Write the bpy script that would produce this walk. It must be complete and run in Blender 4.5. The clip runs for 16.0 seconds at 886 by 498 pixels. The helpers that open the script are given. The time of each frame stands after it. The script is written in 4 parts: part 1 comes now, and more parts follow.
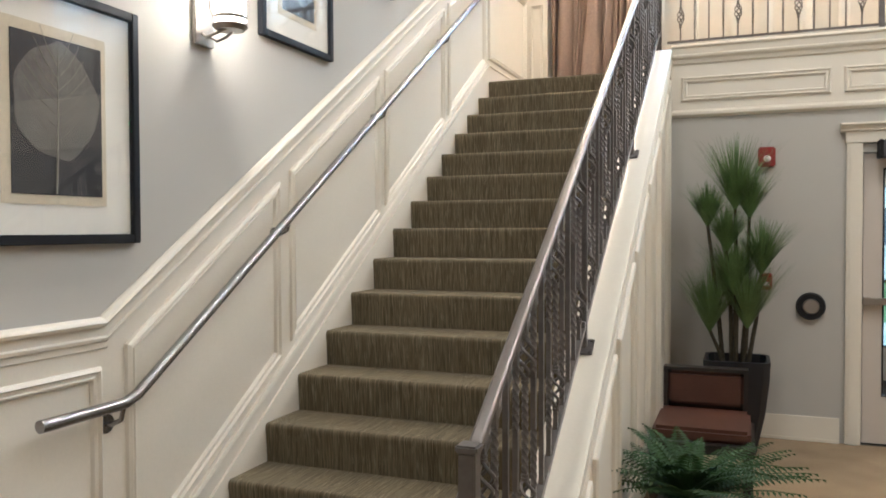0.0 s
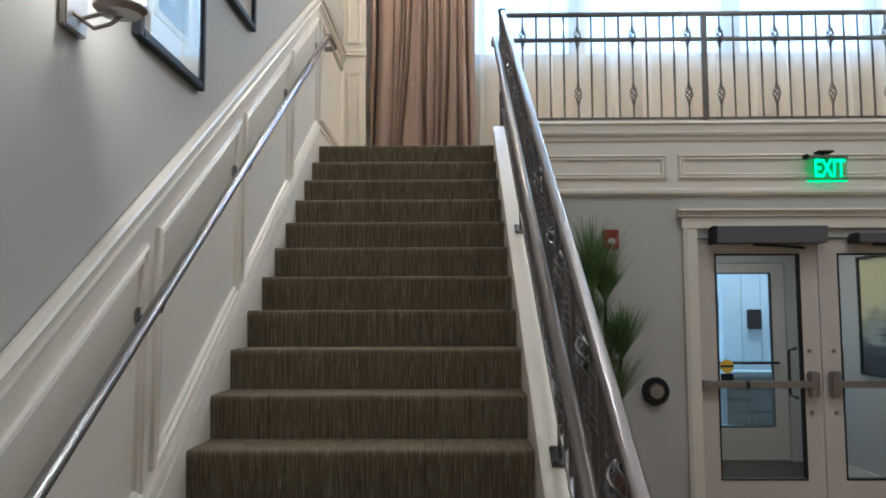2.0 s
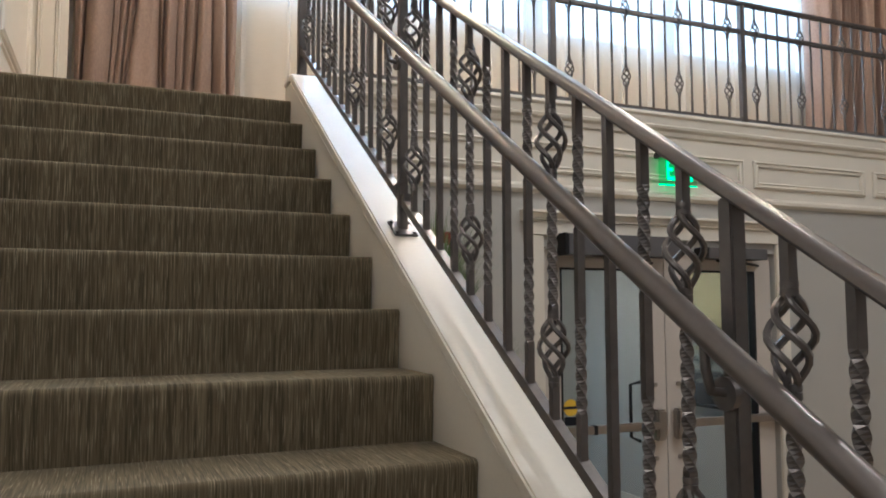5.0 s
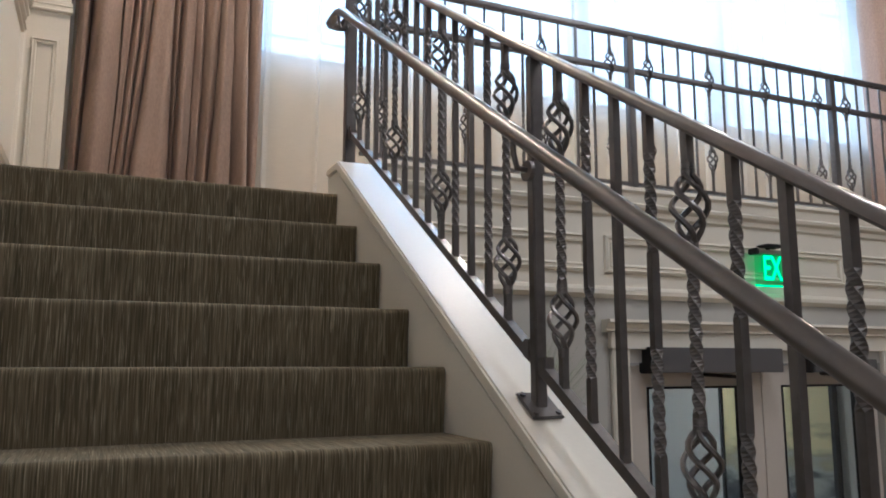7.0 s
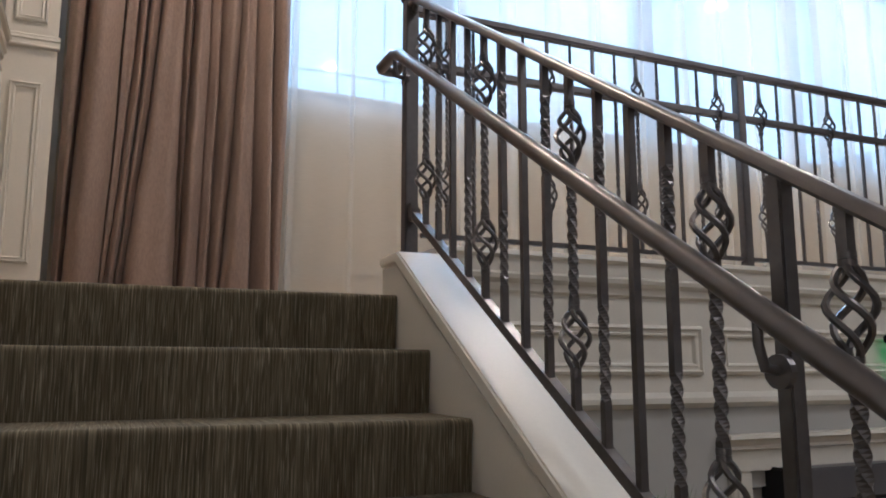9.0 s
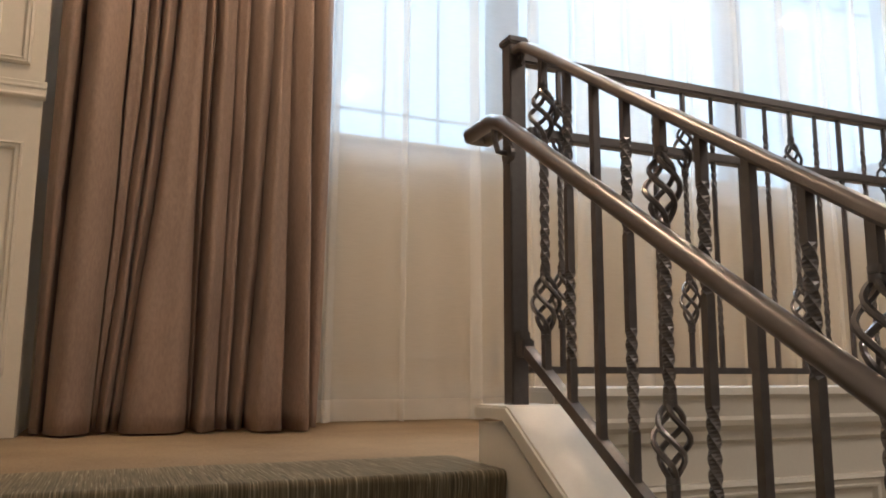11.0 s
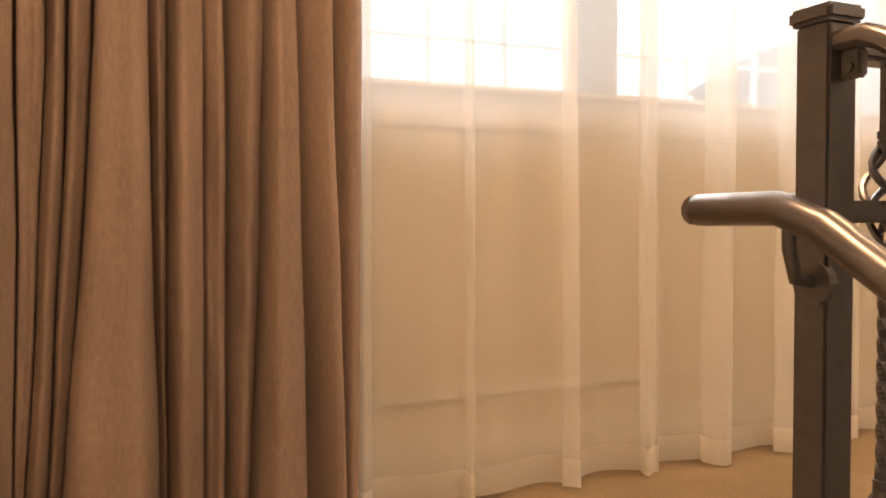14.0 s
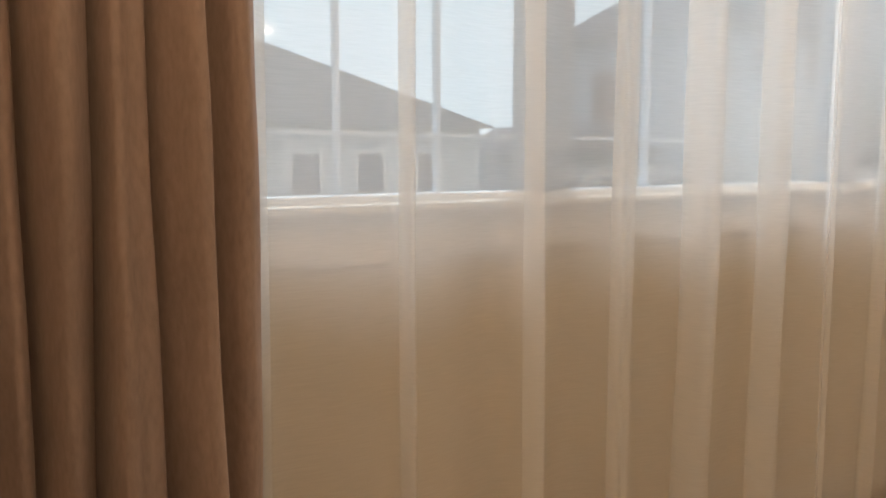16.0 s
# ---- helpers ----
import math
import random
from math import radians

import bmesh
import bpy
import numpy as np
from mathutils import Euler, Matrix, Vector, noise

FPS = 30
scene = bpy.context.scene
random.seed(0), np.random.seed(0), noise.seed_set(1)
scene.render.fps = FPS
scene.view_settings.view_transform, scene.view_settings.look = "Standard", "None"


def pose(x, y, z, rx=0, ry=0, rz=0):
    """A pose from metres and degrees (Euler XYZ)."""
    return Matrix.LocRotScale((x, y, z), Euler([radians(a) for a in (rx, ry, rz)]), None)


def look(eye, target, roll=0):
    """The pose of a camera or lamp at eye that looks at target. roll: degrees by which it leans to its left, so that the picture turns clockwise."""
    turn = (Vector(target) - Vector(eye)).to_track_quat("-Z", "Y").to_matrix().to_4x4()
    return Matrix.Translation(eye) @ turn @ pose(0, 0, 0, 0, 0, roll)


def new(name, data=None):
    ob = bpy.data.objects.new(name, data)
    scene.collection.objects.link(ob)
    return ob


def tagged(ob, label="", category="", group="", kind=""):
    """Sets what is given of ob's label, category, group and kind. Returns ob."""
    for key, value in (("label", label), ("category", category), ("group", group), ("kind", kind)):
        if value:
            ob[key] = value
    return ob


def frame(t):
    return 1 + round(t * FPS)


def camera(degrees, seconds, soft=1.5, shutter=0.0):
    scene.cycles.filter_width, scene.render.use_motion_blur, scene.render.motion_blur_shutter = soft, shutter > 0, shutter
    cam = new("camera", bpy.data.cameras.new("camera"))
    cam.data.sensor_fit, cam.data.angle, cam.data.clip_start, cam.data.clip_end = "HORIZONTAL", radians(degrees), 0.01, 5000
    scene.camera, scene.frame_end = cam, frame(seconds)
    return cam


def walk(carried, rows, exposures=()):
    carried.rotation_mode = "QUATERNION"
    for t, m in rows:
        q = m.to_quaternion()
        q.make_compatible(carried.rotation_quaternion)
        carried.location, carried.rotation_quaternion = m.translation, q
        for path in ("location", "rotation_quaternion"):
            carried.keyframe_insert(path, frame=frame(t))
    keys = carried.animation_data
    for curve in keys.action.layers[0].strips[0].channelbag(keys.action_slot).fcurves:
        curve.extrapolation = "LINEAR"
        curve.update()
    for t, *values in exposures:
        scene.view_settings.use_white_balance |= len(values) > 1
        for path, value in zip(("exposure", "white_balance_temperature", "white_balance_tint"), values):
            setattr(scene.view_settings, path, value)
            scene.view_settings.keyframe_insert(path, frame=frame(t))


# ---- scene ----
cam = camera(59.5, 16.0, soft=1.8)
walk(cam, [
    (0.0, pose(2.052, -2.108, 1.590, 88.61, 0.20, 21.29)),
    (0.5, pose(1.795, -2.044, 1.599, 92.38, 0.28, 14.95)),
    (1.0, pose(1.542, -1.935, 1.588, 93.44, 0.26, 10.35)),
    (1.5, pose(1.292, -1.745, 1.594, 94.43, 0.18, 5.53)),
    (2.0, pose(1.034, -1.536, 1.575, 94.89, 0.18, 0.89)),
    (2.5, pose(0.841, -1.285, 1.577, 94.90, 0.17, -4.08)),
    (3.0, pose(0.696, -0.973, 1.595, 94.88, 0.20, -9.20)),
    (5.5, pose(0.521, 0.542, 1.848, 94.96, -0.01, -23.93)),
    (6.0, pose(0.508, 0.745, 1.931, 96.50, 0.03, -24.03)),
    (6.5, pose(0.478, 0.931, 2.031, 97.92, -0.03, -23.91)),
    (7.0, pose(0.443, 1.113, 2.144, 98.44, 0.01, -23.96)),
    (7.5, pose(0.443, 1.326, 2.258, 98.44, 0.09, -23.76)),
    (8.0, pose(0.442, 1.540, 2.354, 99.02, -0.14, -23.60)),
    (8.5, pose(0.455, 1.698, 2.483, 98.71, -0.02, -23.47)),
    (9.0, pose(0.465, 1.861, 2.617, 98.74, -0.03, -23.69)),
    (9.5, pose(0.460, 2.042, 2.727, 98.55, -0.19, -23.47)),
    (12.0, pose(0.515, 2.933, 3.283, 98.88, -0.05, -22.75)),
    (12.5, pose(0.533, 3.106, 3.373, 98.95, 0.21, -22.65)),
    (13.0, pose(0.560, 3.291, 3.500, 98.37, 0.22, -22.82)),
    (13.5, pose(0.616, 3.480, 3.570, 93.29, 0.30, -23.46)),
    (14.0, pose(0.640, 3.642, 3.692, 87.87, 0.37, -23.57)),
    (14.5, pose(0.655, 3.788, 3.817, 85.99, 0.14, -23.60)),
    (15.0, pose(0.694, 3.942, 3.924, 85.32, -0.24, -25.08)),
    (15.5, pose(0.734, 4.118, 4.079, 84.74, -0.18, -27.78)),
    (16.0, pose(0.790, 4.330, 4.224, 83.42, 0.02, -34.14)),
], exposures=[(0.0, 1.15, 5150, 7), (0.5, 0.42, 4800, 5), (1.0, 0.3, 4750, 5), (3.0, 0.28, 4850, 7), (5.5, 0.53, 5050, 9), (7.0, 0.24, 4850, 10), (8.0, -0.15, 4850, 12), (9.5, -0.27, 4900, 12), (12.0, -0.47, 6500, 16), (13.0, -0.55, 6800, 18), (13.4, -0.42, 7400, 22), (14.0, 0.08, 8100, 25), (14.5, 0.05, 8200, 25), (15.5, -0.5, 7300, 20), (16.0, -0.85, 6800, 17)])

# ---- plan ----
RISE, RUN, TOPY, UP = 0.178, 0.277, 4.2, 2.848   # stair riser and tread, last nosing, upper floor
WALLY, HALLY, CEIL = 4.284, 5.9, 5.9              # door wall, window wall, ceiling height
EASTX, SOUTHY = 9.2, -5.0
SLOPE = RISE / RUN
STAIRW = 1.33


def nose(y):
    """Height of the line over the step noses."""
    return UP + (y - TOPY) * SLOPE


# ---- light ----
world = bpy.data.worlds.new("sky")
scene.world = world
world.use_nodes = True
wn = world.node_tree
sky = wn.nodes.new("ShaderNodeTexSky")
sky.sky_type, sky.sun_disc = "NISHITA", False
sky.sun_elevation, sky.sun_rotation = radians(50), radians(200)
sky.air_density, sky.dust_density = 1.0, 4.0
wn.links.new(sky.outputs[0], wn.nodes["Background"].inputs[0])
wn.nodes["Background"].inputs[1].default_value = 0.15


def lamp(name, kind, m, power, color, size=0.2, sizey=None, angle=None):
    d = bpy.data.lights.new(name, kind)
    d.energy, d.color = power, color
    if kind == "AREA":
        d.shape = "RECTANGLE" if sizey else "DISK"
        d.size = size
        if sizey:
            d.size_y = sizey
    elif kind == "SUN":
        d.angle = radians(angle)
    else:
        d.shadow_soft_size = size
    ob = new(name, d)
    ob.matrix_world = m
    return ob


lamp("sun", "SUN", look((0, 0, 20), (3.0, 10, 0)), 1.2, (1, 0.96, 0.9), angle=12)
# daylight through the wide window, and warm ceiling lamps, unseen, added as fill over stairwell and upper hall
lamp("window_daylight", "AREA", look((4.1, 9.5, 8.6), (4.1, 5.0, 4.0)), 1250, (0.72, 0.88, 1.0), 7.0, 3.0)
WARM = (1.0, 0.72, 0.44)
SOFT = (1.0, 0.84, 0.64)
ADDED_DOWNLIGHTS = [(1.0, -3.4, 26, SOFT), (1.0, -0.6, 18, SOFT), (2.6, 2.2, 32, SOFT), (4.6, -2.0, 26, SOFT), (4.6, 1.4, 36, SOFT), (7.2, 0.0, 26, SOFT),
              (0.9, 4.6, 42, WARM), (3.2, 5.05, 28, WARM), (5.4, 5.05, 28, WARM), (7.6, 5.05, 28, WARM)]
for x, y, p, c in ADDED_DOWNLIGHTS:
    lamp("added_downlight_lamp", "AREA", pose(x, y, CEIL - 0.03), p, c, 0.16)
# fill lamp without a fixture, added to brighten the vestibule
lamp("vestibule_fill_lamp", "AREA", pose(3.7, 5.7, 2.55), 16, (1, 0.82, 0.62), 0.3)
lamp("sconce_lamp", "POINT", pose(0.13, 0.49, 2.56), 7, (1.0, 0.8, 0.58), 0.04)


# ---- materials ----
def material(name, color, rough=0.5, metal=0.0, vary=0.12, scale=6.0, fine=120.0, bump=0.05, stretch=(1, 1, 1), spec=0.5):
    m = bpy.data.materials.new(name)
    m.use_nodes = True
    t = m.node_tree
    b = t.nodes["Principled BSDF"]
    b.inputs["Roughness"].default_value, b.inputs["Metallic"].default_value = rough, metal
    b.inputs["Specular IOR Level"].default_value = spec
    co, mp = t.nodes.new("ShaderNodeTexCoord"), t.nodes.new("ShaderNodeMapping")
    mp.inputs["Scale"].default_value = stretch
    t.links.new(co.outputs["Object"], mp.inputs[0])
    n1, n2 = t.nodes.new("ShaderNodeTexNoise"), t.nodes.new("ShaderNodeTexNoise")
    n1.inputs["Scale"].default_value, n2.inputs["Scale"].default_value = scale, fine
    n1.inputs["Detail"].default_value = n2.inputs["Detail"].default_value = 4
    t.links.new(mp.outputs[0], n1.inputs[0]), t.links.new(mp.outputs[0], n2.inputs[0])
    mix = t.nodes.new("ShaderNodeMath")
    mix.operation = "ADD"
    t.links.new(n1.outputs[0], mix.inputs[0]), t.links.new(n2.outputs[0], mix.inputs[1])
    ramp = t.nodes.new("ShaderNodeValToRGB")
    ramp.color_ramp.elements[0].position, ramp.color_ramp.elements[1].position = 0.35, 0.65
    ramp.color_ramp.elements[0].color = (*[c * (1 - vary) for c in color], 1)
    ramp.color_ramp.elements[1].color = (*[min(1, c * (1 + vary)) for c in color], 1)
    half = t.nodes.new("ShaderNodeMath")
    half.operation = "MULTIPLY"
    half.inputs[1].default_value = 0.5
    t.links.new(mix.outputs[0], half.inputs[0]), t.links.new(half.outputs[0], ramp.inputs[0])
    t.links.new(ramp.outputs[0], b.inputs["Base Color"])
    bp = t.nodes.new("ShaderNodeBump")
    bp.inputs["Strength"].default_value, bp.inputs["Distance"].default_value = bump, 0.01
    t.links.new(n2.outputs[0], bp.inputs["Height"]), t.links.new(bp.outputs[0], b.inputs["Normal"])
    return m


def glow(name, color, strength):
    m = bpy.data.materials.new(name)
    m.use_nodes = True
    b = m.node_tree.nodes["Principled BSDF"]
    b.inputs["Base Color"].default_value = (*color, 1)
    b.inputs["Emission Color"].default_value, b.inputs["Emission Strength"].default_value = (*color, 1), strength
    return m


def clear(name, tint=(1, 1, 1), gloss=0.06, ior=1.45):
    """Thin clear pane: lets light straight through and mirrors a little."""
    m = bpy.data.materials.new(name)
    m.use_nodes = True
    t = m.node_tree
    t.nodes.remove(t.nodes["Principled BSDF"])
    tr, gl, mx, lw, fr = (t.nodes.new("ShaderNode" + k) for k in ("BsdfTransparent", "BsdfGlossy", "MixShader", "LayerWeight", "MapRange"))
    pw = t.nodes.new("ShaderNodeMath")
    pw.operation = "POWER"
    pw.inputs[1].default_value = 4.0
    lw.inputs["Blend"].default_value = 0.5
    t.links.new(lw.outputs["Facing"], pw.inputs[0]), t.links.new(pw.outputs[0], fr.inputs[0])
    tr.inputs[0].default_value, gl.inputs["Roughness"].default_value = (*tint, 1), gloss
    fr.inputs["To Min"].default_value, fr.inputs["To Max"].default_value = 0.045, 0.85
    t.links.new(fr.outputs[0], mx.inputs[0]), t.links.new(tr.outputs[0], mx.inputs[1]), t.links.new(gl.outputs[0], mx.inputs[2])
    t.links.new(mx.outputs[0], t.nodes["Material Output"].inputs[0])
    return m


def cloth_sheer(name, color, open_share):
    """Thin woven cloth: part gaps, part white thread that scatters light to both sides."""
    m = bpy.data.materials.new(name)
    m.use_nodes = True
    t = m.node_tree
    t.nodes.remove(t.nodes["Principled BSDF"])
    tr, df, tl, m1, m2 = (t.nodes.new("ShaderNode" + k) for k in ("BsdfTransparent", "BsdfDiffuse", "BsdfTranslucent", "MixShader", "MixShader"))
    df.inputs[0].default_value = tl.inputs[0].default_value = (*color, 1)
    m1.inputs[0].default_value = 0.5
    co, mp, nz, mr = (t.nodes.new("ShaderNode" + k) for k in ("TexCoord", "Mapping", "TexNoise", "MapRange"))
    mp.inputs["Scale"].default_value = (9, 9, 260)
    nz.inputs["Scale"].default_value, nz.inputs["Detail"].default_value = 2.0, 3
    mr.inputs["To Min"].default_value, mr.inputs["To Max"].default_value = open_share + 0.05, open_share - 0.05
    t.links.new(co.outputs["Object"], mp.inputs[0]), t.links.new(mp.outputs[0], nz.inputs[0]), t.links.new(nz.outputs[0], mr.inputs[0])
    t.links.new(df.outputs[0], m1.inputs[1]), t.links.new(tl.outputs[0], m1.inputs[2])
    t.links.new(mr.outputs[0], m2.inputs[0]), t.links.new(m1.outputs[0], m2.inputs[1]), t.links.new(tr.outputs[0], m2.inputs[2])
    t.links.new(m2.outputs[0], t.nodes["Material Output"].inputs[0])
    return m


WALLRAIL = material("polished_steel_rail", (0.31, 0.30, 0.305), 0.26, 0.9, vary=0.05, scale=4, fine=50, bump=0.02)
WALL = material("grey_wall_paint", (0.465, 0.45, 0.42), 0.75, vary=0.03, scale=1.5, fine=350, bump=0.06)
TRIM = material("cream_trim_paint", (0.74, 0.69, 0.60), 0.38, vary=0.025, scale=2, fine=90, bump=0.02)
HALLWALL = material("upper_wall_paint", (0.64, 0.545, 0.405), 0.7, vary=0.04, scale=1.5, fine=300, bump=0.05)
CEILM = material("ceiling_paint", (0.75, 0.73, 0.69), 0.85, vary=0.03, fine=250)


def loop_carpet(name, dark, mid, light):
    """Ribbed loop pile: dark ground, mid-brown ribs and sparse pale yarns that run up each riser."""
    m = material(name, mid, 0.95, vary=0.3, scale=1.5, fine=90, bump=0.3, spec=0.08)
    t = m.node_tree
    b = t.nodes["Principled BSDF"]
    co = t.nodes.new("ShaderNodeTexCoord")
    info = t.nodes.new("ShaderNodeObjectInfo")
    off = t.nodes.new("ShaderNodeVectorMath")
    off.operation = "MULTIPLY_ADD"
    off.inputs[1].default_value = (13.0, 13.0, 13.0)
    t.links.new(info.outputs["Random"], off.inputs[0]), t.links.new(co.outputs["Object"], off.inputs[2])

    def streak(sx, sl, detail):
        mp, nz = t.nodes.new("ShaderNodeMapping"), t.nodes.new("ShaderNodeTexNoise")
        mp.inputs["Scale"].default_value = (sx, sl, sl)
        nz.inputs["Scale"].default_value, nz.inputs["Detail"].default_value = 1.0, detail
        t.links.new(off.outputs[0], mp.inputs[0]), t.links.new(mp.outputs[0], nz.inputs[0])
        return nz
    rib, yarn = streak(230, 5, 2), streak(400, 11, 1)
    r1, r2, mx = t.nodes.new("ShaderNodeValToRGB"), t.nodes.new("ShaderNodeValToRGB"), t.nodes.new("ShaderNodeMixRGB")
    r1.color_ramp.elements[0].position, r1.color_ramp.elements[1].position = 0.36, 0.66
    r1.color_ramp.elements[0].color, r1.color_ramp.elements[1].color = (*dark, 1), (*mid, 1)
    r2.color_ramp.elements[0].position, r2.color_ramp.elements[1].position = 0.58, 0.72
    t.links.new(rib.outputs[0], r1.inputs[0]), t.links.new(yarn.outputs[0], r2.inputs[0])
    t.links.new(r2.outputs[0], mx.inputs[0]), t.links.new(r1.outputs[0], mx.inputs[1])
    mx.inputs[2].default_value = (*light, 1)
    t.links.new(mx.outputs[0], b.inputs["Base Color"])
    b.inputs["Sheen Weight"].default_value, b.inputs["Sheen Roughness"].default_value = 0.3, 0.45
    b.inputs["Sheen Tint"].default_value = (0.75, 0.66, 0.5, 1)
    bp = t.nodes.new("ShaderNodeBump")
    bp.inputs["Strength"].default_value, bp.inputs["Distance"].default_value = 0.75, 0.006
    t.links.new(rib.outputs[0], bp.inputs["Height"]), t.links.new(bp.outputs[0], b.inputs["Normal"])
    return m


CARPET = loop_carpet("stair_carpet", (0.072, 0.06, 0.039), (0.174, 0.143, 0.09), (0.30, 0.255, 0.172))
FLOORC = material("floor_carpet", (0.30, 0.225, 0.145), 0.95, vary=0.2, scale=3.0, fine=160, bump=0.5, spec=0.1)
IRON = material("pewter_painted_iron", (0.15, 0.138, 0.134), 0.31, 0.6, vary=0.12, scale=8, fine=60, bump=0.03)
RAILM = material("satin_steel_rail", (0.195, 0.174, 0.165), 0.33, 0.7, vary=0.06, scale=4, fine=50, bump=0.02)
STEEL = material("brushed_steel", (0.36, 0.33, 0.30), 0.35, 0.9, vary=0.08, scale=8, fine=90, bump=0.02)
DARK = material("dark_plastic", (0.016, 0.016, 0.018), 0.45, vary=0.2, spec=0.25)
GREYBOX = material("grey_operator_box", (0.13, 0.125, 0.13), 0.45, 0.3, vary=0.05)
DRAPE = material("mauve_velvet", (0.31, 0.222, 0.178), 0.8, vary=0.16, scale=4, fine=110, bump=0.12, stretch=(1, 1, 0.4), spec=0.2)
DRAPE.node_tree.nodes["Principled BSDF"].inputs["Sheen Weight"].default_value = 0.2
DRAPE.node_tree.nodes["Principled BSDF"].inputs["Sheen Tint"].default_value = (0.8, 0.66, 0.56, 1)
SHEER = cloth_sheer("white_sheer", (0.92, 0.91, 0.88), 0.52)
HEM = cloth_sheer("sheer_hem", (0.9, 0.88, 0.84), 0.25)
GLASS = clear("window_glass", (0.93, 0.97, 0.97))
FRAMEGLASS = clear("picture_glass", (1, 1, 1), 0.02)
LEATHER = material("brown_leather", (0.07, 0.027, 0.017), 0.45, vary=0.2, scale=5, fine=140, bump=0.12)
BLACKWOOD = material("black_wood", (0.018, 0.014, 0.013), 0.35, vary=0.2)
POTM = material("black_planter", (0.012, 0.013, 0.017), 0.35, vary=0.2, scale=4)
STEMM = material("plant_stem", (0.05, 0.042, 0.025), 0.8, vary=0.3, fine=60, bump=0.3)
LEAFM = material("grass_leaf", (0.115, 0.19, 0.065), 0.5, vary=0.4, scale=8)
# leaf green paled so that outdoor haze sits in the colour
PALELEAF = material("hazed_pale_leaf", (0.22, 0.30, 0.16), 0.6, vary=0.3, scale=6)
FERNM = material("fern_leaf", (0.032, 0.07, 0.022), 0.6, vary=0.4, scale=9, spec=0.25)
FRAMEM = material("blue_black_frame", (0.012, 0.0135, 0.018), 0.42, vary=0.1, spec=0.25)
MATB = material("mat_board", (0.78, 0.76, 0.71), 0.8, vary=0.02)
CREAM = material("cream_paper", (0.62, 0.55, 0.42), 0.8, vary=0.08, fine=60)
INK = material("black_print", (0.018, 0.018, 0.022), 0.7, vary=0.3)
LEAFP = material("leaf_print", (0.13, 0.125, 0.115), 0.8, vary=0.25, scale=14, fine=90)
VEINP = material("vein_print", (0.26, 0.25, 0.21), 0.8)
RED = material("red_plastic", (0.25, 0.018, 0.02), 0.4, vary=0.08)
YELLOW = material("yellow_sticker", (0.75, 0.48, 0.03), 0.5)
DOORM = material("door_paint", (0.56, 0.51, 0.46), 0.4, vary=0.03, scale=2)
MATFLOOR = material("entrance_mat", (0.035, 0.033, 0.03), 0.95, vary=0.3, fine=200, bump=0.4)
EXITG = glow("green_exit_light", (0.02, 0.9, 0.25), 1.5)
EXITP = clear("exit_plate", (0.75, 0.95, 0.8), 0.1)
OPAL = glow("lit_opal_glass", (1.0, 0.82, 0.6), 5.0)
LENS = glow("added_downlight_lens", (1.0, 0.85, 0.65), 2.0)
# roof and siding colours carry a bluish daylight haze
ROOFM = material("hazed_grey_shingles", (0.13, 0.155, 0.195), 0.9, vary=0.2, fine=30)
SIDING = material("hazed_pale_siding", (0.56, 0.63, 0.70), 0.8, vary=0.05)
BRICKM = material("chimney_brick", (0.16, 0.12, 0.11), 0.9, vary=0.3, fine=25)
GROUNDM = material("pale_ground", (0.36, 0.36, 0.33), 0.9, vary=0.15, scale=0.3)
GRASSM = material("lawn", (0.09, 0.17, 0.05), 0.9, vary=0.3, scale=2)
STONEM = material("planter_stone", (0.24, 0.22, 0.2), 0.9, vary=0.35, scale=4, fine=25, bump=0.4)
WINBAR = material("pale_grey_bar", (0.58, 0.67, 0.78), 0.5, vary=0.03)
TANTRIM = material("tan_trim_paint", (0.66, 0.58, 0.46), 0.6, vary=0.03, scale=2)
WHITEP = material("white_vinyl", (0.8, 0.81, 0.82), 0.4, vary=0.02)


# ---- building blocks ----
def finish(name, bm, mat, smooth=False):
    me = bpy.data.meshes.new(name)
    bmesh.ops.recalc_face_normals(bm, faces=bm.faces)
    bm.to_mesh(me)
    bm.free()
    if mat:
        me.materials.append(mat)
    if smooth:
        me.shade_smooth()
        me.set_sharp_from_angle(angle=radians(40))
    return me


def thing(name, label, category, at=(0, 0, 0), group="", kind=""):
    ob = new(name)
    ob.location = at
    ob.empty_display_size = 0.1
    return tagged(ob, label, category, group, kind)


def part(name, bm, mat, parent, label="", smooth=False):
    """bm is in world metres; the part hangs under parent without moving."""
    ob = new(name, finish(name, bm, mat, smooth))
    attach(ob, parent)
    return tagged(ob, label)


def attach(ob, parent):
    ob.parent = parent
    up = parent
    off = Vector()
    while up:
        off += up.location
        up = up.parent
    ob.location = ob.location - off
    return ob


def solid(name, bm, mat, label="", category="", group="", kind="", smooth=False):
    return tagged(new(name, finish(name, bm, mat, smooth)), label, category, group, kind)


def box(bm, x0, x1, y0, y1, z0, z1, bevel=0.0):
    r = bmesh.ops.create_cube(bm, size=1, matrix=Matrix.LocRotScale(((x0 + x1) / 2, (y0 + y1) / 2, (z0 + z1) / 2), None, (abs(x1 - x0), abs(y1 - y0), abs(z1 - z0))))
    if bevel:
        es = {e for v in r["verts"] for e in v.link_edges}
        bmesh.ops.bevel(bm, geom=list(es), offset=bevel, segments=2, affect="EDGES")
    return bm


def B(*a, **k):
    return box(bmesh.new(), *a, **k)


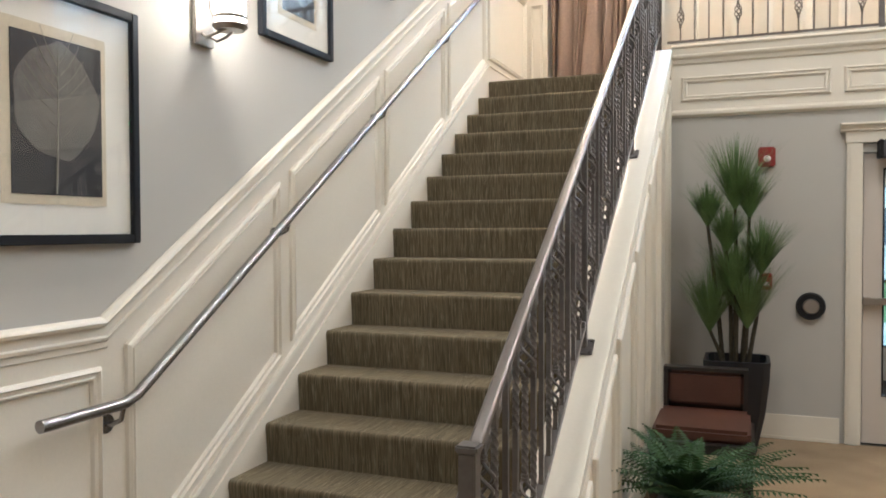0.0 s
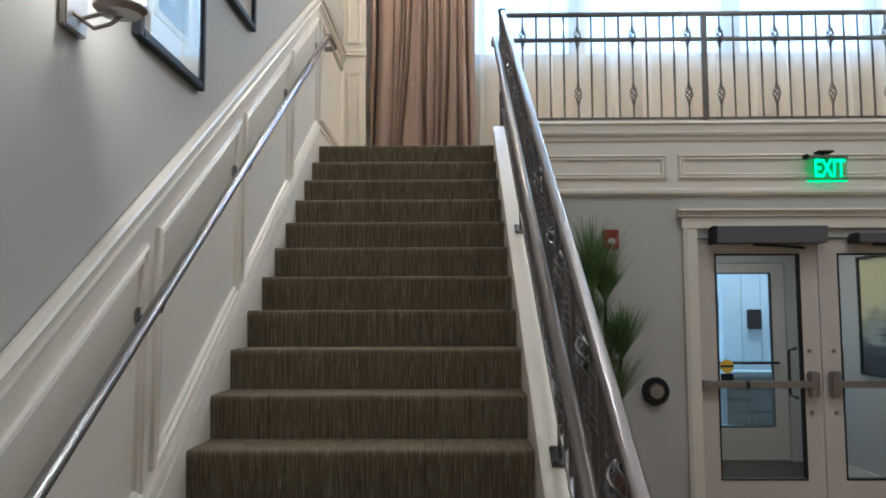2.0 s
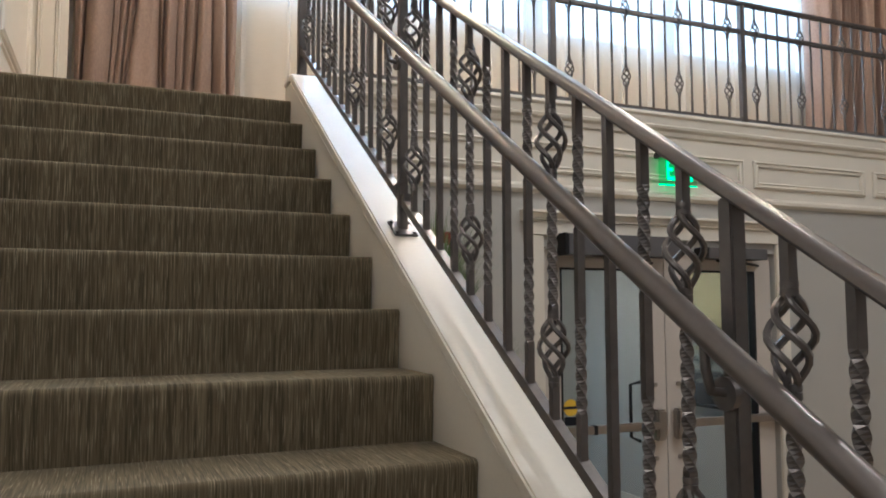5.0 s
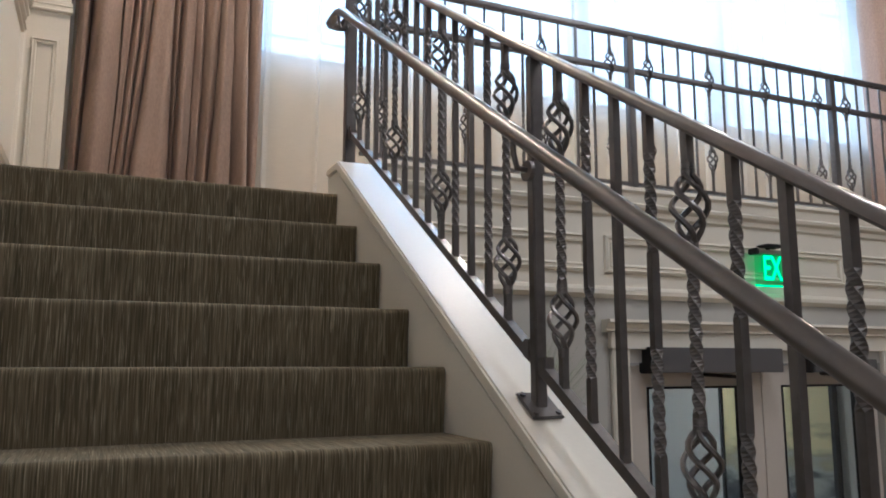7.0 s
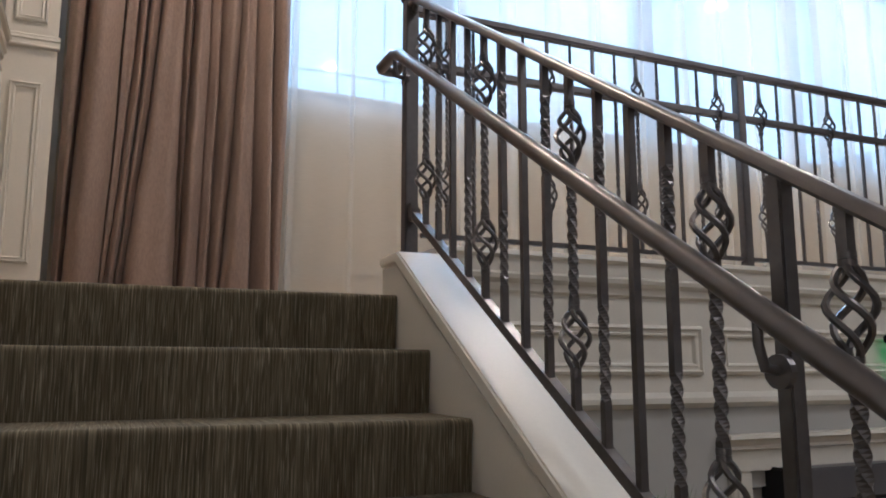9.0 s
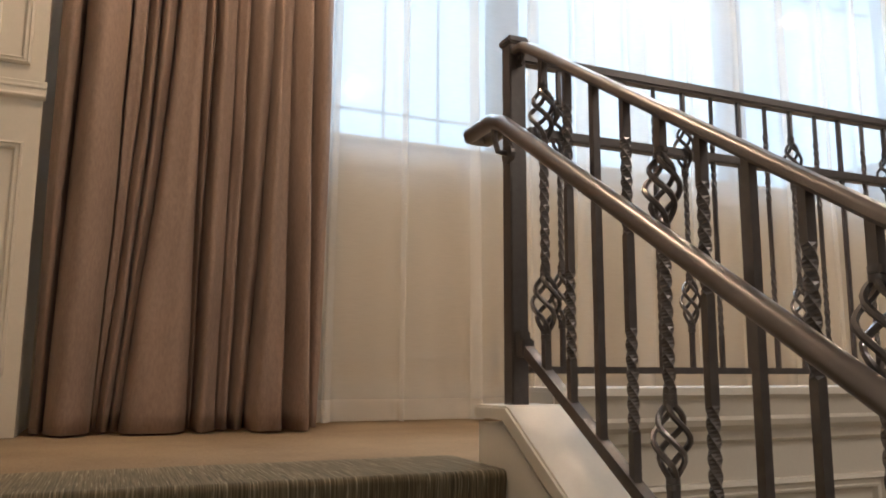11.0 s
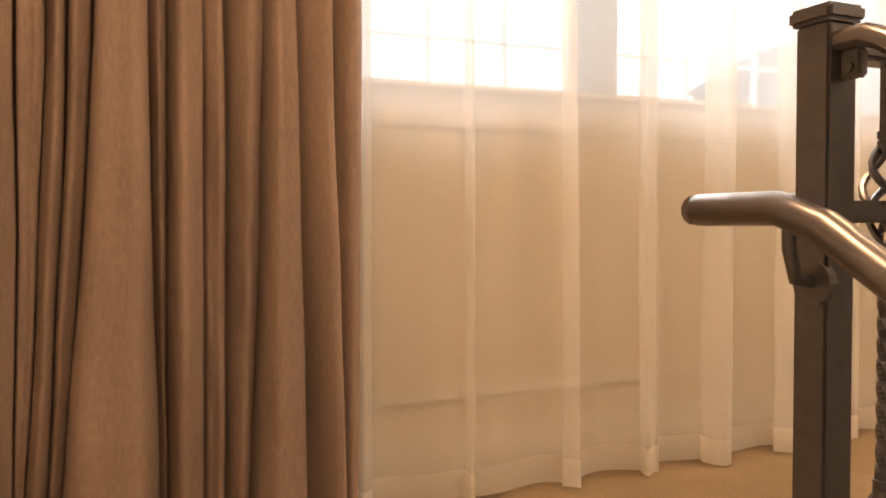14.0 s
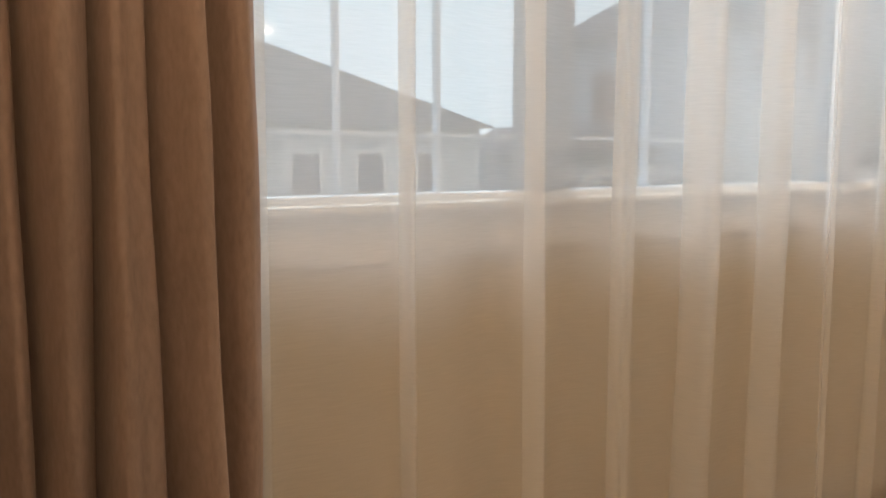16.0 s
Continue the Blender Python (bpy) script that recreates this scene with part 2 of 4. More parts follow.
def rod(bm, p, q, r, seg=10, r2=None):
    p, q = Vector(p), Vector(q)
    d = q - p
    m = Matrix.Translation((p + q) / 2) @ d.to_track_quat("Z", "Y").to_matrix().to_4x4()
    bmesh.ops.create_cone(bm, cap_ends=True, segments=seg, radius1=r, radius2=r if r2 is None else r2, depth=d.length, matrix=m)
    return bm


def tube(bm, pts, r, seg=10, taper=None):
    """A round bar along a line of points."""
    pts = [Vector(p) for p in pts]
    rings = []
    side = None
    for i, p in enumerate(pts):
        t = (pts[min(i + 1, len(pts) - 1)] - pts[max(i - 1, 0)]).normalized()
        if side is None:
            side = t.orthogonal().normalized()
        side = (side - t * side.dot(t)).normalized()
        up = t.cross(side)
        rr = r if taper is None else r + (taper - r) * i / (len(pts) - 1)
        rings.append([bm.verts.new(p + (side * math.cos(a) + up * math.sin(a)) * rr) for a in (2 * math.pi * k / seg for k in range(seg))])
    for a, b in zip(rings, rings[1:]):
        for k in range(seg):
            bm.faces.new((a[k], a[(k + 1) % seg], b[(k + 1) % seg], b[k]))
    bm.faces.new(rings[0]), bm.faces.new(rings[-1])
    return bm


def sweep(bm, path, n, prof, closed=False):
    """A moulding: profile (u across, v out of the wall) along a mitred path that lies on a plane with normal n."""
    path, n = [Vector(p) for p in path], Vector(n)
    k = len(path)
    rings = []
    for i in range(k):
        a = path[i - 1] if (closed or i) else None
        c = path[(i + 1) % k] if (closed or i < k - 1) else None
        d = [v.normalized() for v in ((path[i] - a) if a else None, (c - path[i]) if c else None) if v]
        ps = [n.cross(v) for v in d]
        m = ps[0] if len(ps) == 1 else (ps[0] + ps[1]) / (1 + ps[0].dot(ps[1]))
        rings.append([bm.verts.new(path[i] + m * u + n * v) for u, v in prof])
    for i in range(k if closed else k - 1):
        a, b = rings[i], rings[(i + 1) % k]
        for j in range(len(prof) - 1):
            bm.faces.new((a[j], a[j + 1], b[j + 1], b[j]))
    if not closed:
        bm.faces.new(rings[0]), bm.faces.new(rings[-1])
    return bm


BEAD = [(-0.006, 0), (-0.004, 0.015), (0.007, 0.022), (0.014, 0.011), (0.024, 0.011), (0.028, 0.017), (0.034, 0.015), (0.04, 0)]
CHAIR = [(-0.016, 0), (-0.016, 0.012), (-0.008, 0.03), (0.002, 0.035), (0.012, 0.03), (0.018, 0.015), (0.048, 0.013), (0.054, 0.022), (0.064, 0.02), (0.07, 0.009), (0.09, 0.009), (0.096, 0.0)]
CAPB = [(0, 0), (0, 0.016), (0.016, 0.02), (0.024, 0.008), (0.03, 0)]


def poly_slab(name, pts, axis, a, b, mat=None, **k):
    """A flat polygon (two coordinates) thickened along an axis from a to b."""
    bm = bmesh.new()

    def at(p, c):
        return {"x": (c, p[0], p[1]), "y": (p[0], c, p[1]), "z": (p[0], p[1], c)}[axis]
    lo, hi = [bm.verts.new(at(p, a)) for p in pts], [bm.verts.new(at(p, b)) for p in pts]
    bm.faces.new(lo), bm.faces.new(hi)
    for i in range(len(pts)):
        j = (i + 1) % len(pts)
        bm.faces.new((lo[i], lo[j], hi[j], hi[i]))
    return solid(name, bm, mat, **k) if name else bm


# ---- the shell ----
ST = dict(kind="structure")
solid("floor", B(-0.2, EASTX, SOUTHY, WALLY, -0.2, 0.0), FLOORC, "tan cut-pile carpet floor of the foyer", "floor", **ST)
solid("wall_west", B(-0.2, 0, SOUTHY, HALLY + 0.2, 0, CEIL), WALL, "grey painted stairwell wall", "wall", **ST)
solid("wall_south", B(-0.2, EASTX + 0.2, SOUTHY - 0.2, SOUTHY, 0, CEIL), WALL, "plain grey painted wall", "wall", **ST)
solid("wall_east", B(EASTX, EASTX + 0.2, SOUTHY, HALLY + 0.2, 0, CEIL), WALL, "plain grey painted wall", "wall", **ST)
solid("ceiling", B(-0.2, EASTX + 0.2, SOUTHY - 0.2, HALLY + 0.2, CEIL, CEIL + 0.2), CEILM, "white painted ceiling", "ceiling", **ST)
DX0, DX1, DTOP = 2.845, 4.665, 2.15
bm = B(1.47, DX0, WALLY, WALLY + 0.15, 0, UP - 0.15)
box(bm, DX1, EASTX, WALLY, WALLY + 0.15, 0, UP - 0.15)
box(bm, DX0, DX1, WALLY, WALLY + 0.15, DTOP, UP - 0.15)
solid("wall_north", bm, WALL, "grey painted wall with a double-door opening", "wall", **ST)
solid("upper_floor", B(0, EASTX, WALLY + 0.004, HALLY, UP - 0.149, UP), FLOORC, "tan carpet floor of the upper hall", "floor", **ST)
# window wall of the upper hall, with one wide opening
WX0, WX1, WZ0, WZ1 = 0.99, 6.9, 4.121, 5.72
bm = B(0, WX0, HALLY, HALLY + 0.2, UP, CEIL)
box(bm, WX1, EASTX, HALLY, HALLY + 0.2, UP, CEIL)
box(bm, WX0, WX1, HALLY, HALLY + 0.2, UP, WZ0)
box(bm, WX0, WX1, HALLY, HALLY + 0.2, WZ1, CEIL)
solid("wall_window", bm, HALLWALL, "tan painted wall under a wide window", "wall", **ST)
solid("pilaster", B(0.004, 0.215, 5.47, HALLY - 0.004, UP, CEIL), TRIM, "cream panelled wall return beside the drape", "wall", **ST)


def trim(name, bm, label, mat=None):
    return solid(name, bm, mat or TRIM, label, "trim", kind="structure")


# wainscot of the stair wall
trim("wainscot_panel", poly_slab("", [(SOUTHY, 0), (4.6, 0), (5.3, UP), (5.466, UP), (5.466, 3.95), (4.156, 3.95), (-0.08, 1.23), (SOUTHY, 1.23)], "x", 0.001, 0.006), "cream painted wainscot under the stair rail")
rail = [(SOUTHY, 1.283), (-0.08, 1.283), (4.156, 4.003), (5.47, 4.003)]
trim("chair_rail", sweep(bmesh.new(), [(0.005, y, z) for y, z in rail][::-1], (1, 0, 0), CHAIR), "cream chair rail rising with the stairs")
for a, b in ((0.036, 1.005), (1.108, 2.078), (2.17, 3.15), (3.25, 4.1)):
    ring = [(a, nose(a) + 0.205), (b, nose(b) + 0.205), (b, nose(b) + 1.015), (a, nose(a) + 1.015)]
    trim("panel_moulding", sweep(bmesh.new(), [(0.005, y, z) for y, z in ring], (1, 0, 0), BEAD, True), "raised cream panel moulding on the stair wall")
for a, b in ((-1.3, -0.09), (-2.6, -1.4), (-3.9, -2.7)):
    ring = [(a, 0.25), (b, 0.25), (b, 1.125), (a, 1.125)]
    trim("panel_moulding", sweep(bmesh.new(), [(0.005, y, z) for y, z in ring], (1, 0, 0), BEAD, True), "raised cream panel moulding on the foyer wall")
ring = [(4.22, UP + 0.2), (5.38, UP + 0.2), (5.38, 3.83), (4.22, 3.83)]
trim("panel_moulding", sweep(bmesh.new(), [(0.005, y, z) for y, z in ring], (1, 0, 0), BEAD, True), "raised cream panel moulding on the upper wall")
# skirt board and its cap
sk = [(-0.2, 0), (0.3, 0), (4.5, nose(4.2) - 0.05), (4.5, UP), (5.466, UP), (5.466, UP + 0.13), (4.2, UP + 0.13), (-0.06, 0.13), (-0.2, 0.13)]
trim("stair_skirt", poly_slab("", sk, "x", 0.0065, 0.016), "cream skirt board along the steps")
trim("skirt_cap", sweep(bmesh.new(), [(0.007, y, z) for y, z in ((5.466, UP + 0.15), (4.2, UP + 0.15), (-0.03, nose(-0.03) + 0.155), (SOUTHY, nose(-0.03) + 0.155))], (1, 0, 0), CAPB), "cream cap moulding on the skirt board")
trim("baseboard", B(0.0065, 0.02, SOUTHY, -0.2, 0, 0.23), "cream baseboard of the foyer wall")
# return wall beside the drape
trim("chair_rail", sweep(bmesh.new(), [(0.225, 5.47, 3.985), (0.03, 5.47, 3.985)], (0, -1, 0), [(-u * 0.6, v * 0.5) for u, v in CHAIR]), "cream chair rail on the wall return")
for z0, z1 in ((UP + 0.2, 3.82), (4.1, 5.7)):
    trim("panel_moulding", sweep(bmesh.new(), [(x, 5.469, z) for x, z in ((0.045, z0), (0.165, z0), (0.165, z1), (0.045, z1))], (0, -1, 0), [(u * 0.6, v * 0.6) for u, v in BEAD], True), "raised cream panel moulding on the wall return")

# ---- staircase ----
stairs = thing("staircase", "straight staircase of sixteen brown carpeted steps", "staircase", (0.66, 0, 0), kind="structure")


def step_mesh():
    """One step, its nose at the origin: carpet wrapped over a rounded nose."""
    prof = [(0.012, -RISE - 0.03), (0.004, -0.06), (0.0, -0.03)]
    prof += [(0.016 - 0.016 * math.cos(a), -0.016 + 0.016 * math.sin(a)) for a in (radians(d) for d in (0, 35, 65, 90))]
    prof += [(RUN + 0.04, 0.0), (RUN + 0.04, -RISE - 0.03)]
    bm = bmesh.new()
    rows = []
    for x in np.linspace(0.012, STAIRW, 25):
        rows.append([bm.verts.new((x, y + 0.0016 * math.sin(x * 41 + z * 60), z)) for y, z in prof])
    for a, b in zip(rows, rows[1:]):
        for j in range(len(prof)):
            bm.faces.new((a[j], a[(j + 1) % len(prof)], b[(j + 1) % len(prof)], b[j]))
    bm.faces.new(rows[0]), bm.faces.new(rows[-1])
    return finish("step", bm, CARPET, True)


stepme = step_mesh()
for k in range(1, 17):
    s = new("step", stepme)
    s.location = (0, TOPY - RUN * (16 - k), k * RISE - (0.0 if k < 16 else -0.003))
    attach(s, stairs)
# closing body under the steps
part("stair_body", poly_slab("", [(0.1, 0), (4.28, 0), (4.28, UP - 0.25), (4.2, UP - 0.25)], "x", 0.02, STAIRW), TRIM, stairs)
# low wall beside the steps, its cap, and its panelled outer face
NEWY = -0.27
lw = [(NEWY - 0.1, 0), (4.35, 0), (4.35, UP + 0.10), (4.22, UP + 0.10), (NEWY - 0.1, nose(NEWY - 0.1) + 0.105)]
trim("stair_side_wall", poly_slab("", lw, "x", STAIRW + 0.002, 1.49), "cream wall that carries the stair railing")
cap = [(NEWY - 0.12, nose(NEWY - 0.12) + 0.108), (4.215, nose(4.215) + 0.108), (4.37, UP + 0.108), (4.37, UP + 0.142), (4.2, nose(4.2) + 0.145), (NEWY - 0.12, nose(NEWY - 0.12) + 0.145)]
capbm = poly_slab("", cap, "x", STAIRW - 0.004, 1.515)
bmesh.ops.bevel(capbm, geom=list(capbm.edges), offset=0.006, segments=2, affect="EDGES")
trim("stair_wall_cap", capbm, "cream sloping cap on the stair side wall")
trim("side_fascia", sweep(bmesh.new(), [(1.491, NEWY - 0.1, nose(NEWY - 0.1) + 0.09), (1.491, 4.28, nose(4.28) + 0.04)], (1, 0, 0), [(0.0, 0), (0.0, 0.02), (-0.03, 0.026), (-0.07, 0.012), (-0.075, 0)]), "cream moulding under the stair cap")
y = 0.35
while y < 4.1:
    b = min(y + 0.52, 4.2)
    ring = [(y, 0.25), (b, 0.25), (b, nose(b) - 0.1), (y, max(nose(y) - 0.1, 0.27))]
    trim("panel_moulding", sweep(bmesh.new(), [(1.491, *p) for p in ring], (1, 0, 0), BEAD, True), "raised cream panel moulding beside the stairs")
    y += 0.62
trim("baseboard", B(1.4905, 1.505, NEWY - 0.1, WALLY - 0.02, 0, 0.18, bevel=0.004), "cream baseboard below the stairs")

# ---- door wall: cornice, panels, casing ----
N = (0, -1, 0)
trim("balcony_fascia", B(1.5, EASTX, WALLY - 0.006, WALLY + 0.16, 2.47, 3.02), "cream panelled fascia of the balcony")
FY = WALLY - 0.006
trim("cornice", sweep(bmesh.new(), [(EASTX, FY, 3.03), (1.505, FY, 3.03)], N, [(0, -0.16), (0, 0.05), (0.018, 0.055), (0.03, 0.04), (0.075, 0.034), (0.085, 0.045), (0.1, 0.04), (0.115, 0.02), (0.14, 0.016), (0.15, 0)]), "cream stepped cornice under the balcony rail")
trim("lower_cornice", sweep(bmesh.new(), [(EASTX, FY, 2.525), (1.505, FY, 2.525)], N, [(0, 0), (0.0, 0.014), (0.02, 0.03), (0.04, 0.03), (0.055, 0.008), (0.06, 0)]), "cream moulding under the fascia panels")
for a, b in ((1.585, 2.632), (2.73, 4.40), (4.50, 5.55), (5.65, 7.3), (7.4, 9.0)):
    trim("panel_moulding", sweep(bmesh.new(), [(p, FY, q) for p, q in ((a, 2.598), (b, 2.598), (b, 2.775), (a, 2.775))], N, BEAD, True), "raised cream panel moulding on the balcony fascia")
for a, b in ((1.505, 2.71), (4.80, EASTX)):
    trim("baseboard", B(a, b, WALLY - 0.018, WALLY - 0.001, 0, 0.185, bevel=0.004), "cream baseboard of the door wall")
    trim("baseboard_shoe", B(a, b, WALLY - 0.03, WALLY - 0.0185, 0, 0.025, bevel=0.004), "cream shoe moulding at the carpet")
for a, b in ((2.742, 2.848), (4.662, 4.768)):
    trim("door_casing", B(a, b, WALLY - 0.028, WALLY - 0.001, 0, 2.215, bevel=0.005), "cream door casing")
    trim("door_casing_bead", B(a + 0.02, b - 0.02, WALLY - 0.036, WALLY - 0.0285, 0.0, 2.2, bevel=0.003), "cream bead on the door casing")
trim("door_head", B(2.735, 4.775, WALLY - 0.032, WALLY - 0.001, 2.216, 2.30, bevel=0.003), "cream head board over the doors")
trim("door_crown", sweep(bmesh.new(), [(4.81, WALLY - 0.001, 2.36), (2.70, WALLY - 0.001, 2.36)], N, [(0, 0), (0, 0.075), (0.014, 0.078), (0.02, 0.055), (0.045, 0.04), (0.055, 0.05), (0.062, 0.034), (0.062, 0)]), "cream crown moulding over the doors")


def door_leaf(n, x0, x1, y, sign, label, bar=True):
    d = thing("door_%d" % n, label, "door", ((x0 + x1) / 2, y, 0), kind="structure")
    g0, g1, z0, z1 = (x0 + 0.125, x1 - 0.13, 0.36, 2.03)
    if sign < 0:
        g0, g1 = x0 + 0.14, x1 - 0.14
    bm = B(x0, g0, y, y + 0.045, 0.012, 2.135)
    box(bm, g1, x1, y, y + 0.045, 0.012, 2.135)
    box(bm, g0, g1, y, y + 0.045, 0.012, z0)
    box(bm, g0, g1, y, y + 0.045, z1, 2.135)
    part("door_frame", bm, DOORM, d, "pale painted door stiles and rails")
    bm = bmesh.new()
    for a, b, p, q in ((g0, g0 + 0.012, z0, z1), (g1 - 0.012, g1, z0, z1), (g0, g1, z0, z0 + 0.012), (g0, g1, z1 - 0.012, z1)):
        box(bm, a, b, y - 0.004, y + 0.05, p, q)
    part("glazing_bead", bm, DARK, d, "dark glazing bead")
    p = part("glass_pane", B(g0 + 0.01, g1 - 0.01, y + 0.02, y + 0.026, z0 + 0.01, z1 - 0.01), GLASS, d, "clear door glass")
    p.visible_shadow = False
    if bar:
        hx, far = (x1 - 0.075, x0 + 0.02) if sign > 0 else (x0 + 0.075, x1 - 0.02)
        dev = part("exit_device", B(hx - 0.04, hx + 0.04, y - 0.06, y, 0.965, 1.155, bevel=0.012), STEEL, d, "brushed steel exit latch")
        part("push_bar", B(min(hx, far), max(hx, far), y - 0.065, y - 0.02, 1.035, 1.085, bevel=0.008), STEEL, d, "brushed steel push bar")
        mid = hx + (far - hx) * 0.62
        part("bar_band", B(mid - 0.012, mid + 0.012, y - 0.067, y - 0.018, 1.033, 1.087), DARK, d)
        part("bar_foot", B(far - 0.03, far + 0.03, y - 0.068, y, 1.03, 1.09, bevel=0.01), STEEL, d)
        for z in (0.85, 1.305):
            part("bolt", rod(bmesh.new(), (hx - 0.012 * sign, y, z), (hx - 0.012 * sign, y - 0.012, z), 0.015, 14), STEEL, d)
        bm = tube(bmesh.new(), [(g1 - 0.03 if sign > 0 else g0 + 0.03, y + 0.05, 0.95), (g1 - 0.06 if sign > 0 else g0 + 0.06, y + 0.11, 0.97), (g1 - 0.06 if sign > 0 else g0 + 0.06, y + 0.11, 1.30), (g1 - 0.03 if sign > 0 else g0 + 0.03, y + 0.05, 1.32)], 0.011)
        part("pull_handle", bm, DARK, d, "dark pull handle", True)
    return d


d1 = door_leaf(1, 2.86, 3.752, WALLY + 0.03, 1, "pale glazed entrance door with a steel push bar, closed")
d2 = door_leaf(2, 3.76, 4.652, WALLY + 0.03, -1, "pale glazed entrance door with a steel push bar, closed")
part("sticker_round", rod(bmesh.new(), (3.06, WALLY + 0.049, 1.19), (3.06, WALLY + 0.045, 1.19), 0.05, 24), YELLOW, d1, "yellow round safety sticker")
part("sticker_band", B(3.01, 3.11, WALLY + 0.043, WALLY + 0.0448, 1.182, 1.198), INK, d1, "black band on the sticker")
part("sticker_label", B(3.015, 3.105, WALLY + 0.045, WALLY + 0.049, 1.085, 1.135), FRAMEM, d1, "small dark blue sticker")
for a, b in ((2.94, 3.78), (3.98, 4.5)):
    op = thing("door_operator", "grey box of the automatic door closer over the doors", "door closer", ((a + b) / 2, WALLY - 0.06, 2.1))
    z0, z1 = (2.10, 2.225) if a < 3 else (2.10, 2.17)
    part("cover", B(a + 0.03, b, WALLY - 0.11, WALLY + 0.028, z0, z1, bevel=0.004), GREYBOX, op)
    part("end_cap", B(a, a + 0.029, WALLY - 0.112, WALLY + 0.028, z0 - 0.003, z1 + 0.003, bevel=0.006), DARK, op, "black end cap")
    part("closer_arm", tube(bmesh.new(), [((a + b) / 2 - 0.1, WALLY - 0.03, z0 - 0.008), ((a + b) / 2 + 0.1, WALLY - 0.06, z0 - 0.02), ((a + b) / 2 + 0.3, WALLY + 0.02, z0 - 0.03)], 0.009), DARK, op, "dark closer arm")

# ---- vestibule and what lies beyond it ----
solid("vestibule_floor", B(2.2, 4.95, WALLY, 7.2, -0.2, 0.0), MATFLOOR, "dark ribbed entrance mat in the vestibule", "floor", **ST)
bm = B(4.8, 4.95, WALLY + 0.15, 7.0, 0, UP - 0.16)
solid("vestibule_wall_east", bm, WALL, "grey vestibule wall", "wall", **ST)
solid("vestibule_wall_west", B(2.2, 2.35, WALLY + 0.15, 7.0, 0, UP - 0.16), WALL, "grey vestibule wall", "wall", **ST)
solid("vestibule_ceiling", B(2.2, 4.95, WALLY + 0.15, 7.2, 2.6, 2.68), CEILM, "white vestibule ceiling", "ceiling", **ST)
bm = B(2.35, 2.86, 7.0, 7.15, 0, 2.6)
box(bm, 4.65, 4.8, 7.0, 7.15, 0, 2.6)
box(bm, 2.86, 4.65, 7.0, 7.15, 2.14, 2.6)
solid("vestibule_wall_north", bm, WALL, "grey vestibule wall with an outer double door", "wall", **ST)
trim("baseboard", B(4.785, 4.799, WALLY + 0.16, 6.99, 0, 0.14), "cream baseboard in the vestibule")
for n, a, b, s in ((3, 2.87, 3.75, 1), (4, 3.76, 4.64, -1)):
    dd = door_leaf(n, a, b, 7.03, s, "grey glazed outer entrance door, closed", False)
    part("push_rail", rod(bmesh.new(), (a + 0.1, 6.99, 1.05), (b - 0.1, 6.99, 1.05), 0.016), DARK, dd, "dark push rail")
    for q in (a + 0.1, b - 0.1):
        part("rail_foot", rod(bmesh.new(), (q, 6.99, 1.05), (q, 7.03, 1.05), 0.012), DARK, dd)
solid("ground", B(-400, 400, 7.2, 800, -0.32, -0.02), GROUNDM, "pale paved ground outside the entrance", "ground", **ST)
solid("lawn", B(-400, 400, 13.0, 60, -0.019, 0.0), GRASSM, "green lawn beyond the pavement", "ground", **ST)

# painting in the vestibule
art = thing("painting", "dark-framed abstract painting in pale yellow and black", "painting", (4.79, 5.2, 1.03))
bm = bmesh.new()
for y0, y1, z0, z1 in ((4.70, 4.725, 1.02, 2.10), (5.675, 5.70, 1.02, 2.10), (4.725, 5.675, 1.02, 1.045), (4.725, 5.675, 2.075, 2.10)):
    box(bm, 4.75, 4.797, y0, y1, z0, z1)
part("frame", bm, FRAMEM, art, "black frame")


def abstract_paint():
    m = bpy.data.materials.new("abstract_paint")
    m.use_nodes = True
    t = m.node_tree
    b = t.nodes["Principled BSDF"]
    co, mp, nz, sp, ad, rp = (t.nodes.new("ShaderNode" + k) for k in ("TexCoord", "Mapping", "TexNoise", "SeparateXYZ", "Math", "ValToRGB"))
    mp.inputs["Scale"].default_value = (1, 2.2, 7)
    nz.inputs["Scale"].default_value, nz.inputs["Detail"].default_value = 1.6, 8
    t.links.new(co.outputs["Generated"], sp.inputs[0]), t.links.new(co.outputs["Object"], mp.inputs[0]), t.links.new(mp.outputs[0], nz.inputs[0])
    ad.operation = "MULTIPLY_ADD"
    ad.inputs[1].default_value = 0.75
    t.links.new(nz.outputs[0], ad.inputs[0]), t.links.new(sp.outputs[2], ad.inputs[2])
    t.links.new(ad.outputs[0], rp.inputs[0])
    e = rp.color_ramp.elements
    e[0].position, e[0].color = 0.45, (0.015, 0.017, 0.022, 1)
    e[1].position, e[1].color = 1.0, (0.62, 0.55, 0.30, 1)
    for p, c in ((0.62, (0.06, 0.065, 0.07, 1)), (0.72, (0.33, 0.34, 0.31, 1)), (0.84, (0.30, 0.28, 0.19, 1))):
        q = e.new(p)
        q.color = c
    t.links.new(rp.outputs[0], b.inputs["Base Color"])
    return m


part("canvas", B(4.77, 4.79, 4.725, 5.675, 1.045, 2.075), abstract_paint(), art, "brushed abstract canvas")
dp = thing("display_panel", "black standing panel beside the vestibule wall", "panel", (4.74, 4.75, 0))
part("screen", B(4.73, 4.78, 4.52, 4.74, 0.15, 0.9, bevel=0.01), DARK, dp)
part("stand", B(4.70, 4.79, 4.55, 4.70, 0.0, 0.149), DARK, dp)


